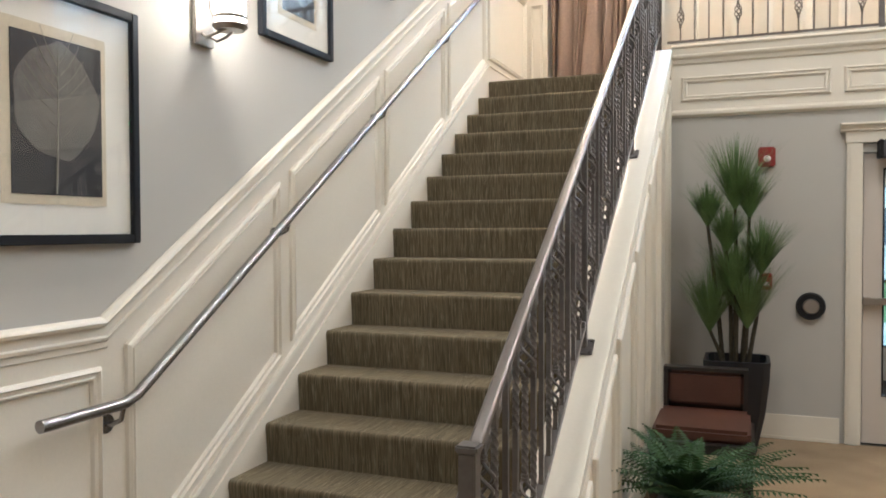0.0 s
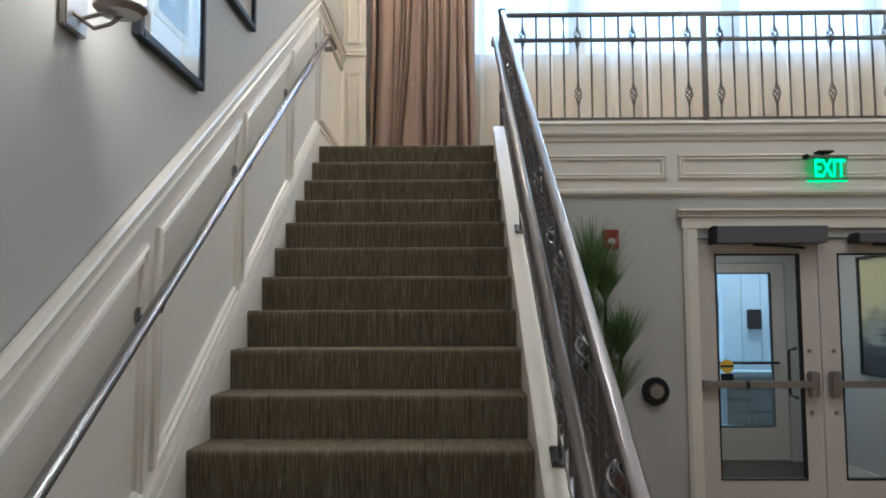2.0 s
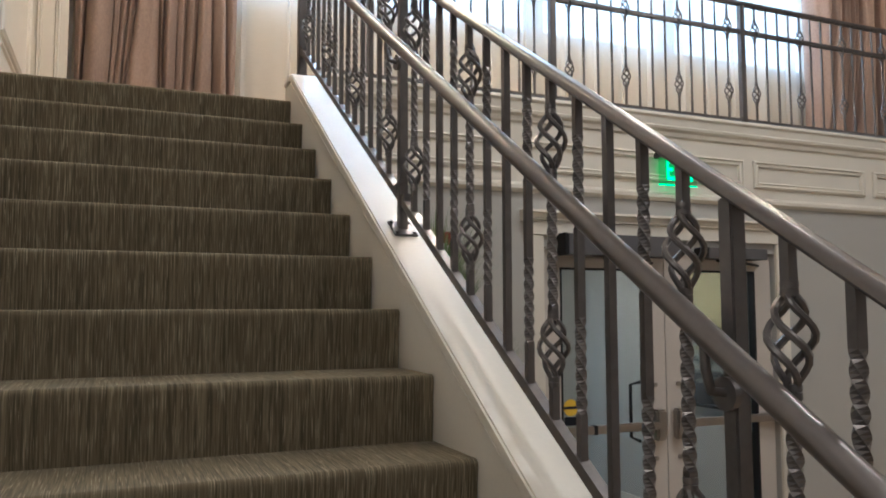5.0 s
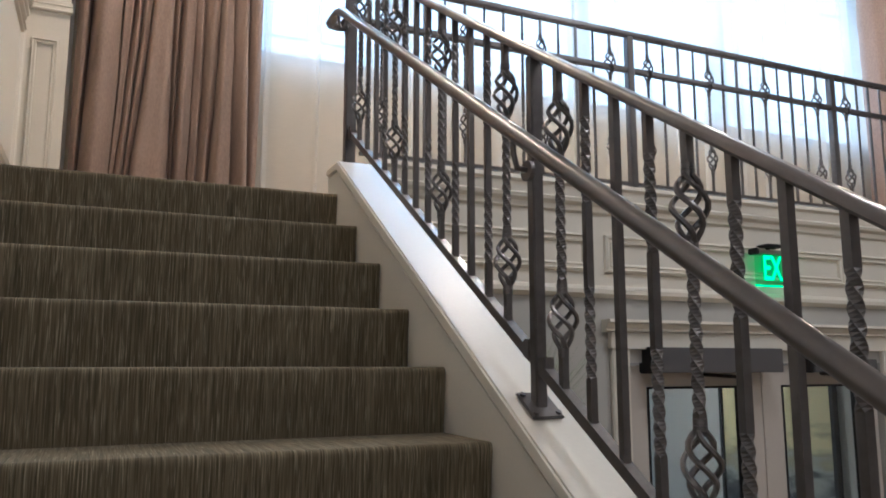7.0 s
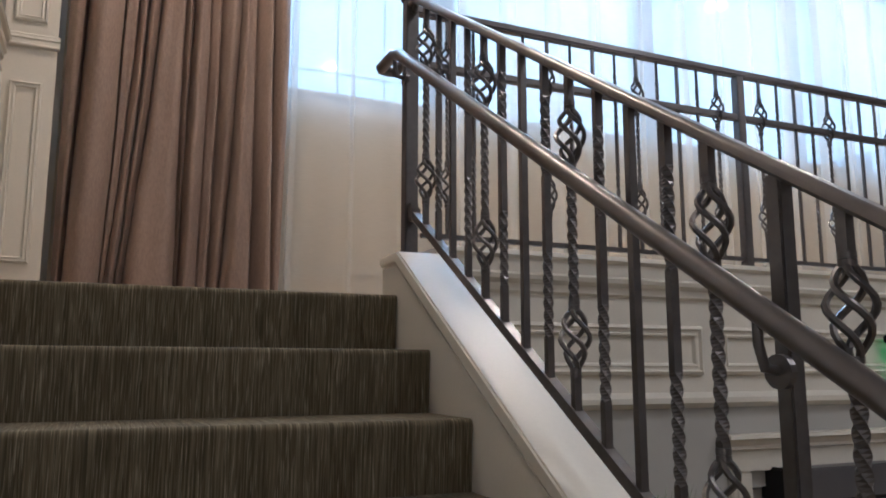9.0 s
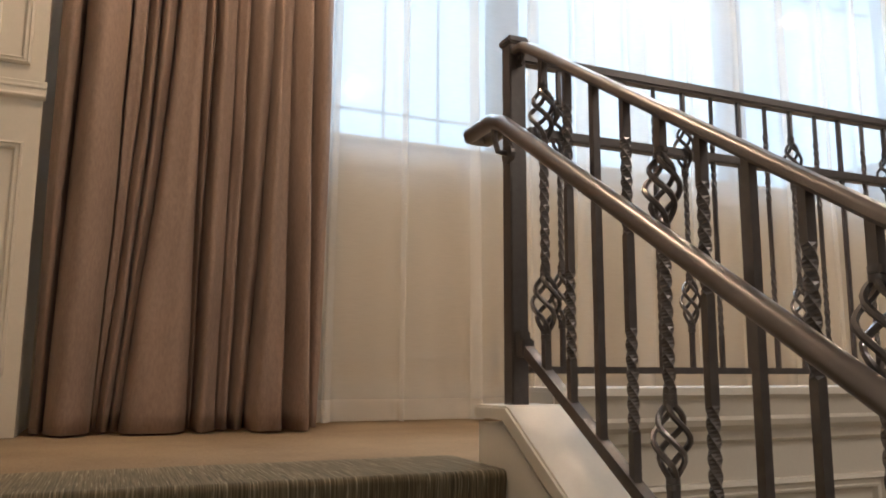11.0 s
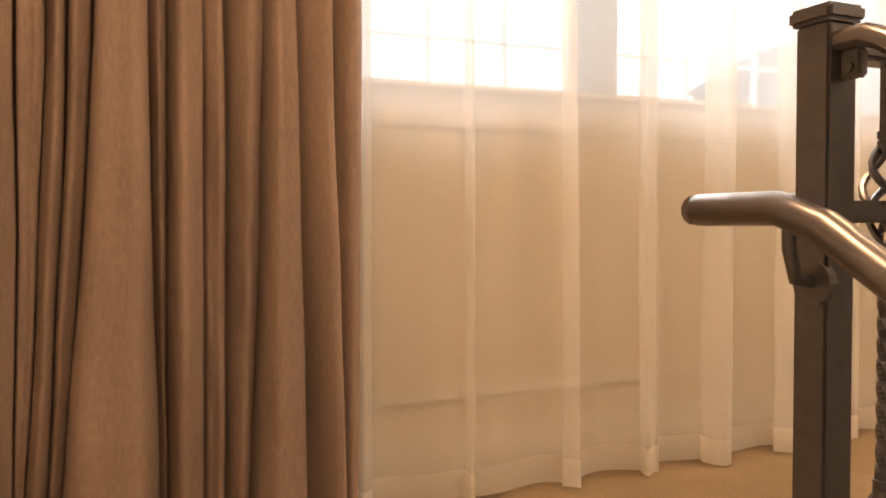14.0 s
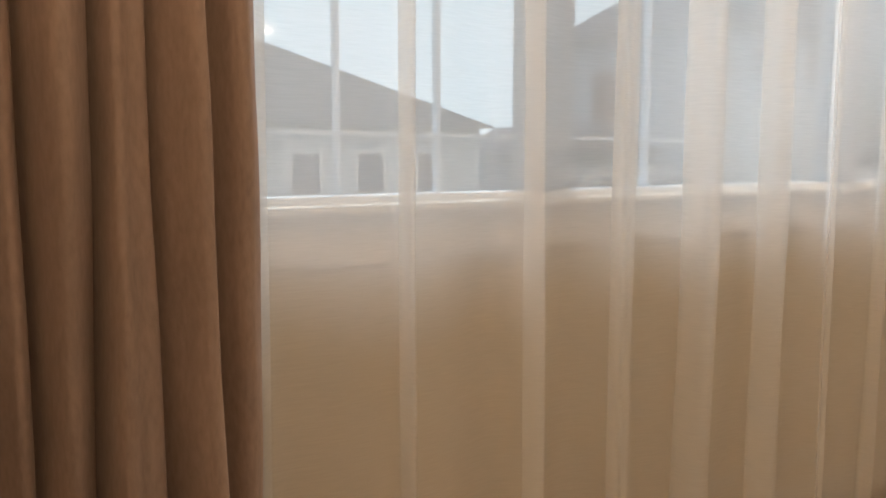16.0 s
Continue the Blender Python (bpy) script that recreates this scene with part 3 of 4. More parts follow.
# ---- railings ----
def twist_bar(bm, z0, z1, half, zones):
    """A square bar that is turned on itself inside the zones."""
    zs = {z0, z1}
    for a, b in zones:
        zs |= set(np.linspace(a, b, max(4, int((b - a) / 0.006))))
    ang, last, rings = 0.0, None, []
    for z in sorted(zs):
        if last is not None and any(a - 1e-6 <= last and z <= b + 1e-6 for a, b in zones):
            ang -= (z - last) * 2 * math.pi / 0.112
        last = z
        rings.append([bm.verts.new((half * 1.414 * math.cos(ang + q), half * 1.414 * math.sin(ang + q), z)) for q in (math.pi / 4 + k * math.pi / 2 for k in range(4))])
    for a, b in zip(rings, rings[1:]):
        for k in range(4):
            bm.faces.new((a[k], a[(k + 1) % 4], b[(k + 1) % 4], b[k]))
    bm.faces.new(rings[0]), bm.faces.new(rings[-1])
    return bm


def basket_mesh():
    """Four twisted wires that bulge out between two collars, centred at the origin."""
    bm = bmesh.new()
    h, n = 0.062, 12
    for w in range(4):
        pts = []
        for i in range(n + 1):
            u = i / n
            r = 0.008 + 0.024 * math.sin(math.pi * u ** 1.15) ** 0.9
            a = w * math.pi / 2 - u * math.pi * 1.35
            pts.append((r * math.cos(a), r * math.sin(a), (2 * u - 1) * h))
        tube(bm, pts, 0.0058, 6)
    for s in (-1, 1):
        for q in (0.066, 0.078):
            rod(bm, (0, 0, s * q - 0.005), (0, 0, s * q + 0.005), 0.013, 10)
    return finish("basket", bm, IRON, True)


BASKET = basket_mesh()


def baluster_meshes(z0, z1, lo, hi, half):
    out = []
    for zones, gaps in (([(lo + 0.09, hi - 0.09)], True), ([(z0 + (z1 - z0) * 0.12, z0 + (z1 - z0) * 0.38), (z0 + (z1 - z0) * 0.62, z0 + (z1 - z0) * 0.88)], False), ([], False)):
        bm = bmesh.new()
        if gaps:
            twist_bar(bm, z0, lo - 0.064, half, [])
            twist_bar(bm, lo + 0.064, hi - 0.064, half, zones)
            twist_bar(bm, hi + 0.064, z1, half, [])
        else:
            twist_bar(bm, z0, z1, half, zones)
        out.append(finish("baluster", bm, IRON))
    return out


def baluster(parent, at, kind, meshes, lo, hi, fat=1.0):
    b = new("baluster", meshes[kind])
    b.location = at
    attach(b, parent)
    if kind == 0:
        for z in (lo, hi):
            k = new("basket", BASKET)
            k.parent = b
            k.location, k.scale = (0, 0, z), (fat, fat, 1)


RX = 1.405
rail1 = thing("stair_railing", "dark pewter iron stair railing with twisted balusters and baskets", "railing", (RX, NEWY, 0))
posts = [NEWY, 1.222, 2.72, 4.29]
SM = baluster_meshes(0.262, 1.02, 0.415, 0.868, 0.0084)
for y in posts:
    last = y > 4
    z0, z1 = nose(y) + 0.145, nose(y) + 1.015
    hw = 0.015
    if last or y < 0:
        hw = 0.023
    if last:
        z0, z1 = UP + 0.142, 3.912
    if y < 0:
        z0, z1 = nose(y) + 0.145, 1.03
    part("post", B(RX - hw, RX + hw, y - hw, y + hw, z0 - 0.01, z1, bevel=0.003), IRON, rail1)
    if last or y < 0:
        part("post_cap", B(RX - 0.03, RX + 0.03, y - 0.03, y + 0.03, z1, z1 + 0.02, bevel=0.005), IRON, rail1)
    if not last:
        pl = box(bmesh.new(), -0.042, 0.042, -0.05, 0.05, 0, 0.008, bevel=0.003)
        for sx in (-1, 1):
            for sy in (-1, 1):
                rod(pl, (sx * 0.03, sy * 0.036, 0.008), (sx * 0.03, sy * 0.036, 0.014), 0.007, 8)
        bmesh.ops.transform(pl, matrix=Matrix.Translation((RX, y, z0 + 0.002)) @ Matrix.Rotation(math.atan(SLOPE), 4, "X"), verts=pl.verts)
        part("base_plate", pl, IRON, rail1, "bolted base plate")
for a, b in zip(posts, posts[1:]):
    gap = (b - a - 12 * 0.1065) / 2
    for i in range(13):
        y = a + gap + i * 0.1065
        baluster(rail1, (RX, y, nose(y)), (0, 1, 2, 1)[i % 4], SM, 0.415, 0.868)
    y0, y1 = a + 0.02, b - 0.02
    bm = poly_slab("", [(y0, nose(y0) + 0.238), (y1, nose(y1) + 0.238), (y1, nose(y1) + 0.268), (y0, nose(y0) + 0.268)], "x", RX - 0.013, RX + 0.013)
    part("bottom_rail", bm, IRON, rail1)
    for q in (y0 + 0.015, y1 - 0.015):
        part("bracket", B(RX - 0.014, RX + 0.014, q - 0.015, q + 0.015, nose(q) + 0.24, nose(q) + 0.285, bevel=0.003), IRON, rail1)
y0, y1 = NEWY + 0.02, 4.262
TOPR = [(0.0, -0.010), (0.003, -0.016), (0.009, -0.0195), (0.018, -0.0195), (0.024, -0.014), (0.024, 0.014), (0.018, 0.0195), (0.009, 0.0195), (0.003, 0.016), (0.0, 0.010), (0.0, -0.010)]
yt = TOPY + (3.902 - 1.042 - UP) / SLOPE
bm = sweep(bmesh.new(), [(RX, 4.266, 3.902), (RX, yt + 0.012, 3.902), (RX, yt - 0.012, nose(yt - 0.012) + 1.039), (RX, y0, nose(y0) + 1.042)], (1, 0, 0), TOPR)
part("top_rail", bm, RAILM, rail1, "satin metal top rail", True)
part("end_bracket", B(RX - 0.007, RX + 0.007, 4.24, 4.2665, 3.846, 3.878, bevel=0.003), IRON, rail1, "bolted bracket under the top rail")
part("bolt", rod(bmesh.new(), (RX - 0.007, 4.253, 3.858), (RX - 0.011, 4.253, 3.858), 0.006, 10), IRON, rail1)
part("end_bracket", B(RX - 0.016, RX + 0.016, 4.225, 4.2665, 3.105, 3.15, bevel=0.004), IRON, rail1, "bolted bracket at the bottom rail")
HX = 1.345
pts = [(HX, 4.43, 3.703), (HX, 4.30, 3.703)] + [(HX, y, nose(y) + 0.808) for y in (4.24, 3, 2, 1, 0.0, -0.2)] + [(HX, -0.27, nose(-0.2) + 0.775), (HX, -0.55, nose(-0.2) + 0.775)]
hr = part("handrail", tube(bmesh.new(), pts, 0.0205, 16), RAILM, rail1, "round satin metal handrail", True)
part("rail_return", tube(bmesh.new(), [(HX, 4.44, 3.703), (HX + 0.04, 4.45, 3.703), (RX, 4.45, 3.703), (RX, 4.36, 3.703), (RX, 4.317, 3.703)], 0.0195, 12), RAILM, rail1, "handrail return to the post", True)
for y in (1.222, 2.72, 4.285, NEWY + 0.03):
    z = min(nose(y) + 0.745, 3.655)
    b = part("rail_bracket", tube(bmesh.new(), [(RX - 0.014, y, z - 0.03), (RX - 0.05, y, z - 0.025), (HX, y, z + 0.01), (HX, y, z + 0.045)], 0.008), IRON, rail1, "", True)
    part("bracket_plate", rod(bmesh.new(), (RX - 0.014, y, z - 0.03), (RX - 0.026, y, z - 0.03), 0.026, 16), IRON, rail1)

rail2 = thing("balcony_railing", "dark pewter iron balcony railing with twisted balusters and baskets", "railing", (5.2, WALLY + 0.05, 3.03))
BY = WALLY + 0.05
BM = baluster_meshes(0.04, 0.87, 0.235, 0.69, 0.0058)
X0 = 1.445
nb = 0
while X0 < EASTX - 0.1:
    X1 = min(X0 + 1.522, EASTX)
    if nb:
        part("post", B(X0 - 0.02, X0 + 0.02, BY - 0.02, BY + 0.02, 3.03, 3.885, bevel=0.003), IRON, rail2)
    for i in range(13):
        x = X0 + 0.122 + i * 0.1062
        if x < X1 - 0.03:
            baluster(rail2, (x, BY, 3.03), (0, 1, 2, 1)[i % 4], BM, 0.235, 0.69, 0.85)
    part("bottom_rail", B(X0 + 0.02, X1 - 0.02, BY - 0.013, BY + 0.013, 3.066, 3.084, bevel=0.003), IRON, rail2)
    part("middle_rail", B(X0 + 0.02, X1 - 0.02, BY - 0.016, BY + 0.016, 3.685, 3.713, bevel=0.004), IRON, rail2)
    X0 += 1.522
    nb += 1
part("top_rail", B(1.44, EASTX - 0.002, BY - 0.02, BY + 0.02, 3.886, 3.916, bevel=0.006), IRON, rail2)

# wall handrail
wr = thing("wall_handrail", "round steel handrail on brackets along the stair wall", "handrail", (0.09, 2.0, 1.0))
pts = [(0.09, -0.40, 1.005), (0.09, -0.06, 1.005)] + [(0.09, y, nose(y) + 0.875) for y in (-0.0, 1, 2, 3, 4.1)] + [(0.09, 4.16, nose(4.1) + 0.90), (0.09, 4.42, nose(4.1) + 0.90), (0.06, 4.45, nose(4.1) + 0.90), (0.008, 4.45, nose(4.1) + 0.90)]
part("rail", tube(bmesh.new(), pts, 0.0205, 16), WALLRAIL, wr, "", True)
for y in (-0.065, 0.97, 2.01, 3.06, 4.08):
    z = max(nose(y) + 0.875, 1.005)
    part("bracket", tube(bmesh.new(), [(0.01, y, z - 0.075), (0.04, y, z - 0.075), (0.08, y, z - 0.055), (0.09, y, z - 0.018)], 0.0085), WALLRAIL, wr, "", True)
    part("bracket_plate", rod(bmesh.new(), (0.0065, y, z - 0.075), (0.016, y, z - 0.075), 0.034, 18), WALLRAIL, wr, "", True)


# ---- curtains ----
def smooth_noise(s, seed):
    return noise.noise(Vector((s, seed * 7.3, 0.5)))


def curtain_mesh(name, mat, x0, x1, yc, z0, z1, pitch, back, depth, seed, rows=14, ripple=0.0, flare=0.0, per=18, lean=0.0, wander=1.6):
    """Hanging cloth in folds; back is how far each fold doubles over itself."""
    bm = bmesh.new()
    n = int((x1 - x0) / pitch * per)
    grid = []
    for j in range(rows + 1):
        z = z0 + (z1 - z0) * j / rows
        v = (z - UP) / (5.75 - UP)
        row = []
        for i in range(n + 1):
            s = (x1 - x0) * i / n
            ph = s / pitch * 2 * math.pi + wander * smooth_noise(s / pitch * 0.35, seed) + (1 - v) * lean * smooth_noise(s * 2.2, seed + 3)
            amp = 0.75 + 0.5 * smooth_noise(s / pitch * 0.6 + 9, seed) + (1 - v) * flare * smooth_noise(s * 3.1, seed + 5)
            edge = min(1, i / (per * 0.4), (n - i) / (per * 0.4))
            x = x0 + s + back * amp * math.sin(ph) * edge + (1 - v) * 0.05 * lean * smooth_noise(s * 1.7 + v, seed + 8)
            y = yc + depth * amp * math.cos(ph) + 0.35 * depth * math.sin(2.3 * ph + seed) * (0.6 + 0.4 * (1 - v))
            y += ripple * smooth_noise(s * 6 + v * 5, seed + 1)
            row.append(bm.verts.new((x, y, z)))
        grid.append(row)
    for a, b in zip(grid, grid[1:]):
        for i in range(n):
            bm.faces.new((a[i], a[i + 1], b[i + 1], b[i]))
    me = bpy.data.meshes.new(name)
    bm.to_mesh(me)
    bm.free()
    me.materials.append(mat)
    me.shade_smooth()
    return me


def drape_mesh(name, mat, tops, feet, yc, z0, z1, depth, seed, rows=48, per=14):
    """Heavy cloth gathered in rounded pleats with narrow deep valleys; the pleats spread unevenly towards the floor."""
    bm = bmesh.new()
    grid = []
    zs, zt = 3.0, 4.6
    k = len(tops) - 1
    for j in range(rows + 1):
        z = z0 + (z1 - z0) * j / rows
        f = min(1.25, max(0.0, (zt - z) / (zt - zs)))
        f = f * f * (1.55 - 0.55 * f) if f < 1 else f
        edge = [a + (b - a) * f + 0.006 * smooth_noise(z * 2.1 + a * 9, seed) for a, b in zip(tops, feet)]
        row = []
        for i in range(k):
            w = edge[i + 1] - edge[i]
            d = depth * min(1.3, 0.12 + w / 0.085) * (1 + 0.3 * smooth_noise(i * 3.7, seed + 2))
            lean = 0.3 * smooth_noise(i * 1.9 + z * 0.5, seed + 4)
            for q in range(per):
                u = q / per
                lobe = math.sin(math.pi * u ** (1 + lean)) ** 0.8
                sub = 0.10 * math.sin(2 * math.pi * (2 * u + i * 0.37)) * lobe + 0.12 * smooth_noise(u * 2.4 + i * 5.1 + z * 0.35, seed + 6) * lobe
                x = edge[i] + w * u - 0.135 * w * math.sin(2 * math.pi * u)
                y = yc + depth * 0.5 - d * (lobe + sub) + 0.012 * smooth_noise(x * 9 + z * 3, seed + 1)
                row.append(bm.verts.new((x, y + 0.007 * smooth_noise(x * 34 + z * 6, seed + 7), z)))
        row.append(bm.verts.new((edge[-1], yc + depth * 0.5, z)))
        grid.append(row)
    for a, b in zip(grid, grid[1:]):
        for i in range(len(a) - 1):
            bm.faces.new((a[i], a[i + 1], b[i + 1], b[i]))
    me = bpy.data.meshes.new(name)
    bm.to_mesh(me)
    bm.free()
    me.materials.append(mat)
    me.shade_smooth()
    return me


PLEATS = [0.0, 0.075, 0.235, 0.295, 0.34, 0.395, 0.495, 0.535, 0.61, 0.665, 0.755, 0.825, 0.905, 0.99]
FEET = [0.0, 0.045, 0.195, 0.215, 0.255, 0.285, 0.505, 0.52, 0.60, 0.65, 0.705, 0.825, 0.925, 0.975]
for a, wide, sd in ((0.245, 1.0, 1), (6.5, 1.5, 4)):
    t = thing("drape", "floor-length mauve-brown velvet drape in deep folds", "curtain", (a + wide / 2, 5.68, UP), "drapes beside the window")
    for nm, q0, q1, rws in (("cloth", UP + 0.008, 5.66, 48), ("heading", 5.66, 5.75, 2)):
        c = new(nm, drape_mesh(nm, DRAPE, [a + wide * p for p in PLEATS], [a + wide * p for p in FEET], 5.52, q0, q1, 0.17, sd, rws))
        sol = c.modifiers.new("thickness", "SOLIDIFY")
        sol.thickness = 0.004
        attach(c, t)
t = thing("sheer_curtain", "white translucent sheer curtain hanging in soft folds", "curtain", (4, 5.8, UP))
attach(new("cloth", curtain_mesh("cloth", SHEER, 1.15, 6.7, 5.70, UP + 0.10, 5.75, 0.317, 0.112, 0.055, 2, 12, 0.01, 0.25, 40, 0.5)), t)
hem = new("hem", curtain_mesh("hem", HEM, 1.15, 6.7, 5.70, UP + 0.012, UP + 0.10, 0.317, 0.112, 0.055, 2, 2, 0.01, 0.25, 40, 0.5))
attach(hem, t)
rod_t = thing("curtain_rod", "dark metal curtain rod above the window", "curtain rod", (4.2, 5.64, 5.78))
part("pole", rod(bmesh.new(), (0.27, 5.64, 5.78), (8.4, 5.64, 5.78), 0.016, 14), IRON, rod_t)
for x in (0.3, 4.2, 8.3):
    part("bracket", rod(bmesh.new(), (x, 5.64, 5.78), (x, HALLY - 0.002, 5.78), 0.01), IRON, rod_t)

# ---- window ----
MULLM = material("mullion_grey", (0.30, 0.33, 0.37), 0.5, vary=0.03)
win = thing("window_1", "wide white-framed window with thin glazing bars", "window", (4, HALLY, 4.0), kind="structure")
bm = B(WX0, WX1, HALLY + 0.06, HALLY + 0.13, WZ0, WZ0 + 0.018)
box(bm, WX0, WX1, HALLY + 0.06, HALLY + 0.13, WZ1 - 0.05, WZ1)
for x in (WX0, WX1 - 0.06):
    box(bm, x, x + 0.06, HALLY + 0.06, HALLY + 0.13, WZ0 + 0.018, WZ1 - 0.05)
part("window_frame", bm, WHITEP, win)
part("window_sill", B(WX0 - 0.05, WX1 + 0.05, HALLY - 0.038, HALLY - 0.001, WZ0 - 0.02, WZ0, bevel=0.005), TANTRIM, win, "cream window stool")
part("window_apron", B(WX0 - 0.03, WX1 + 0.03, HALLY - 0.009, HALLY - 0.001, WZ0 - 0.14, WZ0 - 0.021, bevel=0.003), HALLWALL, win, "cream apron board")
edges = [WX0 + 0.06, 2.18, 2.335, 3.70, 3.86, 5.10, 5.26, WX1 - 0.06]
for a, b in zip(edges[1::2], edges[2::2]):
    part("mullion", B(a, b, HALLY + 0.05, HALLY + 0.14, WZ0 + 0.018, WZ1 - 0.05, bevel=0.006), MULLM, win, "grey mullion")
for a, b in zip(edges[::2], edges[1::2]):
    p = part("pane", B(a, b, HALLY + 0.09, HALLY + 0.096, WZ0 + 0.018, WZ1 - 0.05), GLASS, win)
    p.visible_shadow = False
    w = (b - a) / 4
    for k in (1, 2, 3):
        part("glazing_bar", B(a + k * w - 0.0045, a + k * w + 0.0045, HALLY + 0.08, HALLY + 0.106, WZ0 + 0.018, WZ1 - 0.05), WINBAR, win)
    for z in (4.286, 5.42):
        part("glazing_bar", B(a, b, HALLY + 0.082, HALLY + 0.104, z - 0.0045, z + 0.0045), WINBAR, win)
trim("baseboard", B(0.265, EASTX - 0.01, HALLY - 0.018, HALLY - 0.001, UP, UP + 0.17, bevel=0.004), "cream baseboard under the window")
trim("dado_rail", B(0.265, EASTX - 0.01, HALLY - 0.012, HALLY - 0.001, UP + 0.27, UP + 0.30, bevel=0.004), "cream strip under the window")


# ---- houses outside ----
def house(x, y, w, d, h, roof, label, chimney=None):
    t = thing("house", label, "house", (x, y, -0.02))
    part("wall", B(x - w / 2, x + w / 2, y, y + d, -0.02, h), SIDING, t)
    bm = poly_slab("", [(x - w / 2 - 0.4, h), (x + w / 2 + 0.4, h), (x, h + roof)], "y", y - 0.4, y + d + 0.4)
    part("roof", bm, ROOFM, t)
    for k in range(int(w // 2)):
        for z in (1.0, h - 2.0):
            wd = part("window", B(x - w / 2 + 0.6 + k * 2, x - w / 2 + 1.6 + k * 2, y - 0.05, y + 0.02, z, z + 1.3), WHITEP, t)
            part("pane", B(x - w / 2 + 0.7 + k * 2, x - w / 2 + 1.5 + k * 2, y - 0.06, y - 0.051, z + 0.1, z + 1.2), ROOFM, wd)
    if chimney:
        part("chimney", B(chimney - 0.5, chimney + 0.5, y + 1, y + 2, h - 3, h + 3.2), BRICKM, t)
    return t


house(2.0, 24.0, 27.0, 10, 5.2, 3.7, "long pale house under a grey shingle roof")
house(31.0, 24.0, 9.0, 9, 9.6, 2.5, "tall pale sided house across the street")
house(22.0, 25.0, 5.6, 6, 4.4, 1.2, "low pale house with a brick chimney", 23.9)
# bright overcast distance
solid("backdrop", B(-500, 500, 300, 301, -10, 400), glow("overcast_sky", (0.68, 0.87, 1.0), 1.0), "bright overcast sky", "sky", kind="structure")

# entrance porch outside the vestibule
for x in (3.1, 5.75):
    t = thing("porch_column", "white square porch column outside the entrance", "column", (x, 9.2, 0))
    part("shaft", B(x - 0.14, x + 0.14, 9.06, 9.34, 0.15, 2.7, bevel=0.01), WHITEP, t)
    part("base", B(x - 0.19, x + 0.19, 9.01, 9.39, -0.02, 0.149, bevel=0.01), WHITEP, t)
bw = thing("porch_wall", "white board-clad porch wall outside the entrance", "wall", (6.4, 10.6, 0))
part("backing", B(5.18, 8.18, 10.62, 10.75, -0.02, 3.2), WHITEP, bw)
for k in range(10):
    part("board", B(5.18 + k * 0.3, 5.465 + k * 0.3, 10.59, 10.619, 0.0, 3.2, bevel=0.004), WHITEP, bw)
part("mailbox", B(5.55, 5.75, 10.5, 10.589, 1.35, 1.65, bevel=0.01), DARK, bw, "small dark box on the wall")
# added slab, out of view, keeps the outside daylight lamp off the vestibule
solid("porch_shade_roof", B(1.2, 7.8, 7.2, 9.7, 2.86, 3.02), WHITEP, "unseen white flat porch roof, added to shade the vestibule", "roof", **ST)
spl = thing("stone_planter", "rough stone planter wall outside the entrance", "planter", (6.0, 10.1, 0))
part("core", B(4.98, 7.0, 9.93, 10.4, -0.02, 0.66), STONEM, spl)
part("coping", B(4.93, 7.05, 9.86, 10.45, 0.661, 0.74, bevel=0.015), GROUNDM, spl, "pale stone coping")
for r in range(4):
    x = 4.97
    while x < 6.9:
        w = random.uniform(0.16, 0.36)
        part("stone", B(x, min(x + w, 7.02), 9.90 + random.uniform(-0.015, 0.01), 9.929, 0.01 + r * 0.163, 0.16 + r * 0.163, bevel=0.012), STONEM, spl)
        x += w + 0.012


def young_tree(x, y, h, label):
    t = thing("tree", label, "tree", (x, y, 0))
    trunk = tube(bmesh.new(), [(x, y, -0.02), (x + 0.04, y, h * 0.4), (x - 0.03, y, h * 0.95)], 0.09, 8, 0.02)
    tips = []
    for k in range(16):
        z = h * (0.3 + 0.6 * k / 15)
        a, ln = k * 2.4, h * 0.3 * (1.1 - 0.6 * k / 15)
        tip = (x + ln * math.cos(a), y + ln * math.sin(a), z + ln * 0.6)
        tube(trunk, [(x, y, z), ((x + tip[0]) / 2, (y + tip[1]) / 2, z + ln * 0.22), tip], 0.022, 5, 0.006)
        tips.append((Vector((x, y, z)), Vector(tip)))
    part("trunk", trunk, STONEM, t, "grey bark", True)
    crown = bmesh.new()
    for a, b in tips:
        for q in range(34):
            c = a.lerp(b, random.uniform(0.3, 1.1)) + Vector([random.gauss(0, 0.13) for _ in range(3)])
            u, v = Vector([random.gauss(0, 1) for _ in range(3)]).normalized() * 0.05, Vector([random.gauss(0, 1) for _ in range(3)]).normalized() * 0.03
            crown.faces.new([crown.verts.new(p) for p in (c - u, c - v, c + u, c + v)])
    part("crown", crown, PALELEAF, t, "sparse light green leaves")


young_tree(6.5, 17.5, 3.0, "slender young tree with sparse leaves on the lawn")
young_tree(7.9, 20.0, 3.1, "slender pale tree standing on the far lawn")

# ---- pictures on the stair wall ----


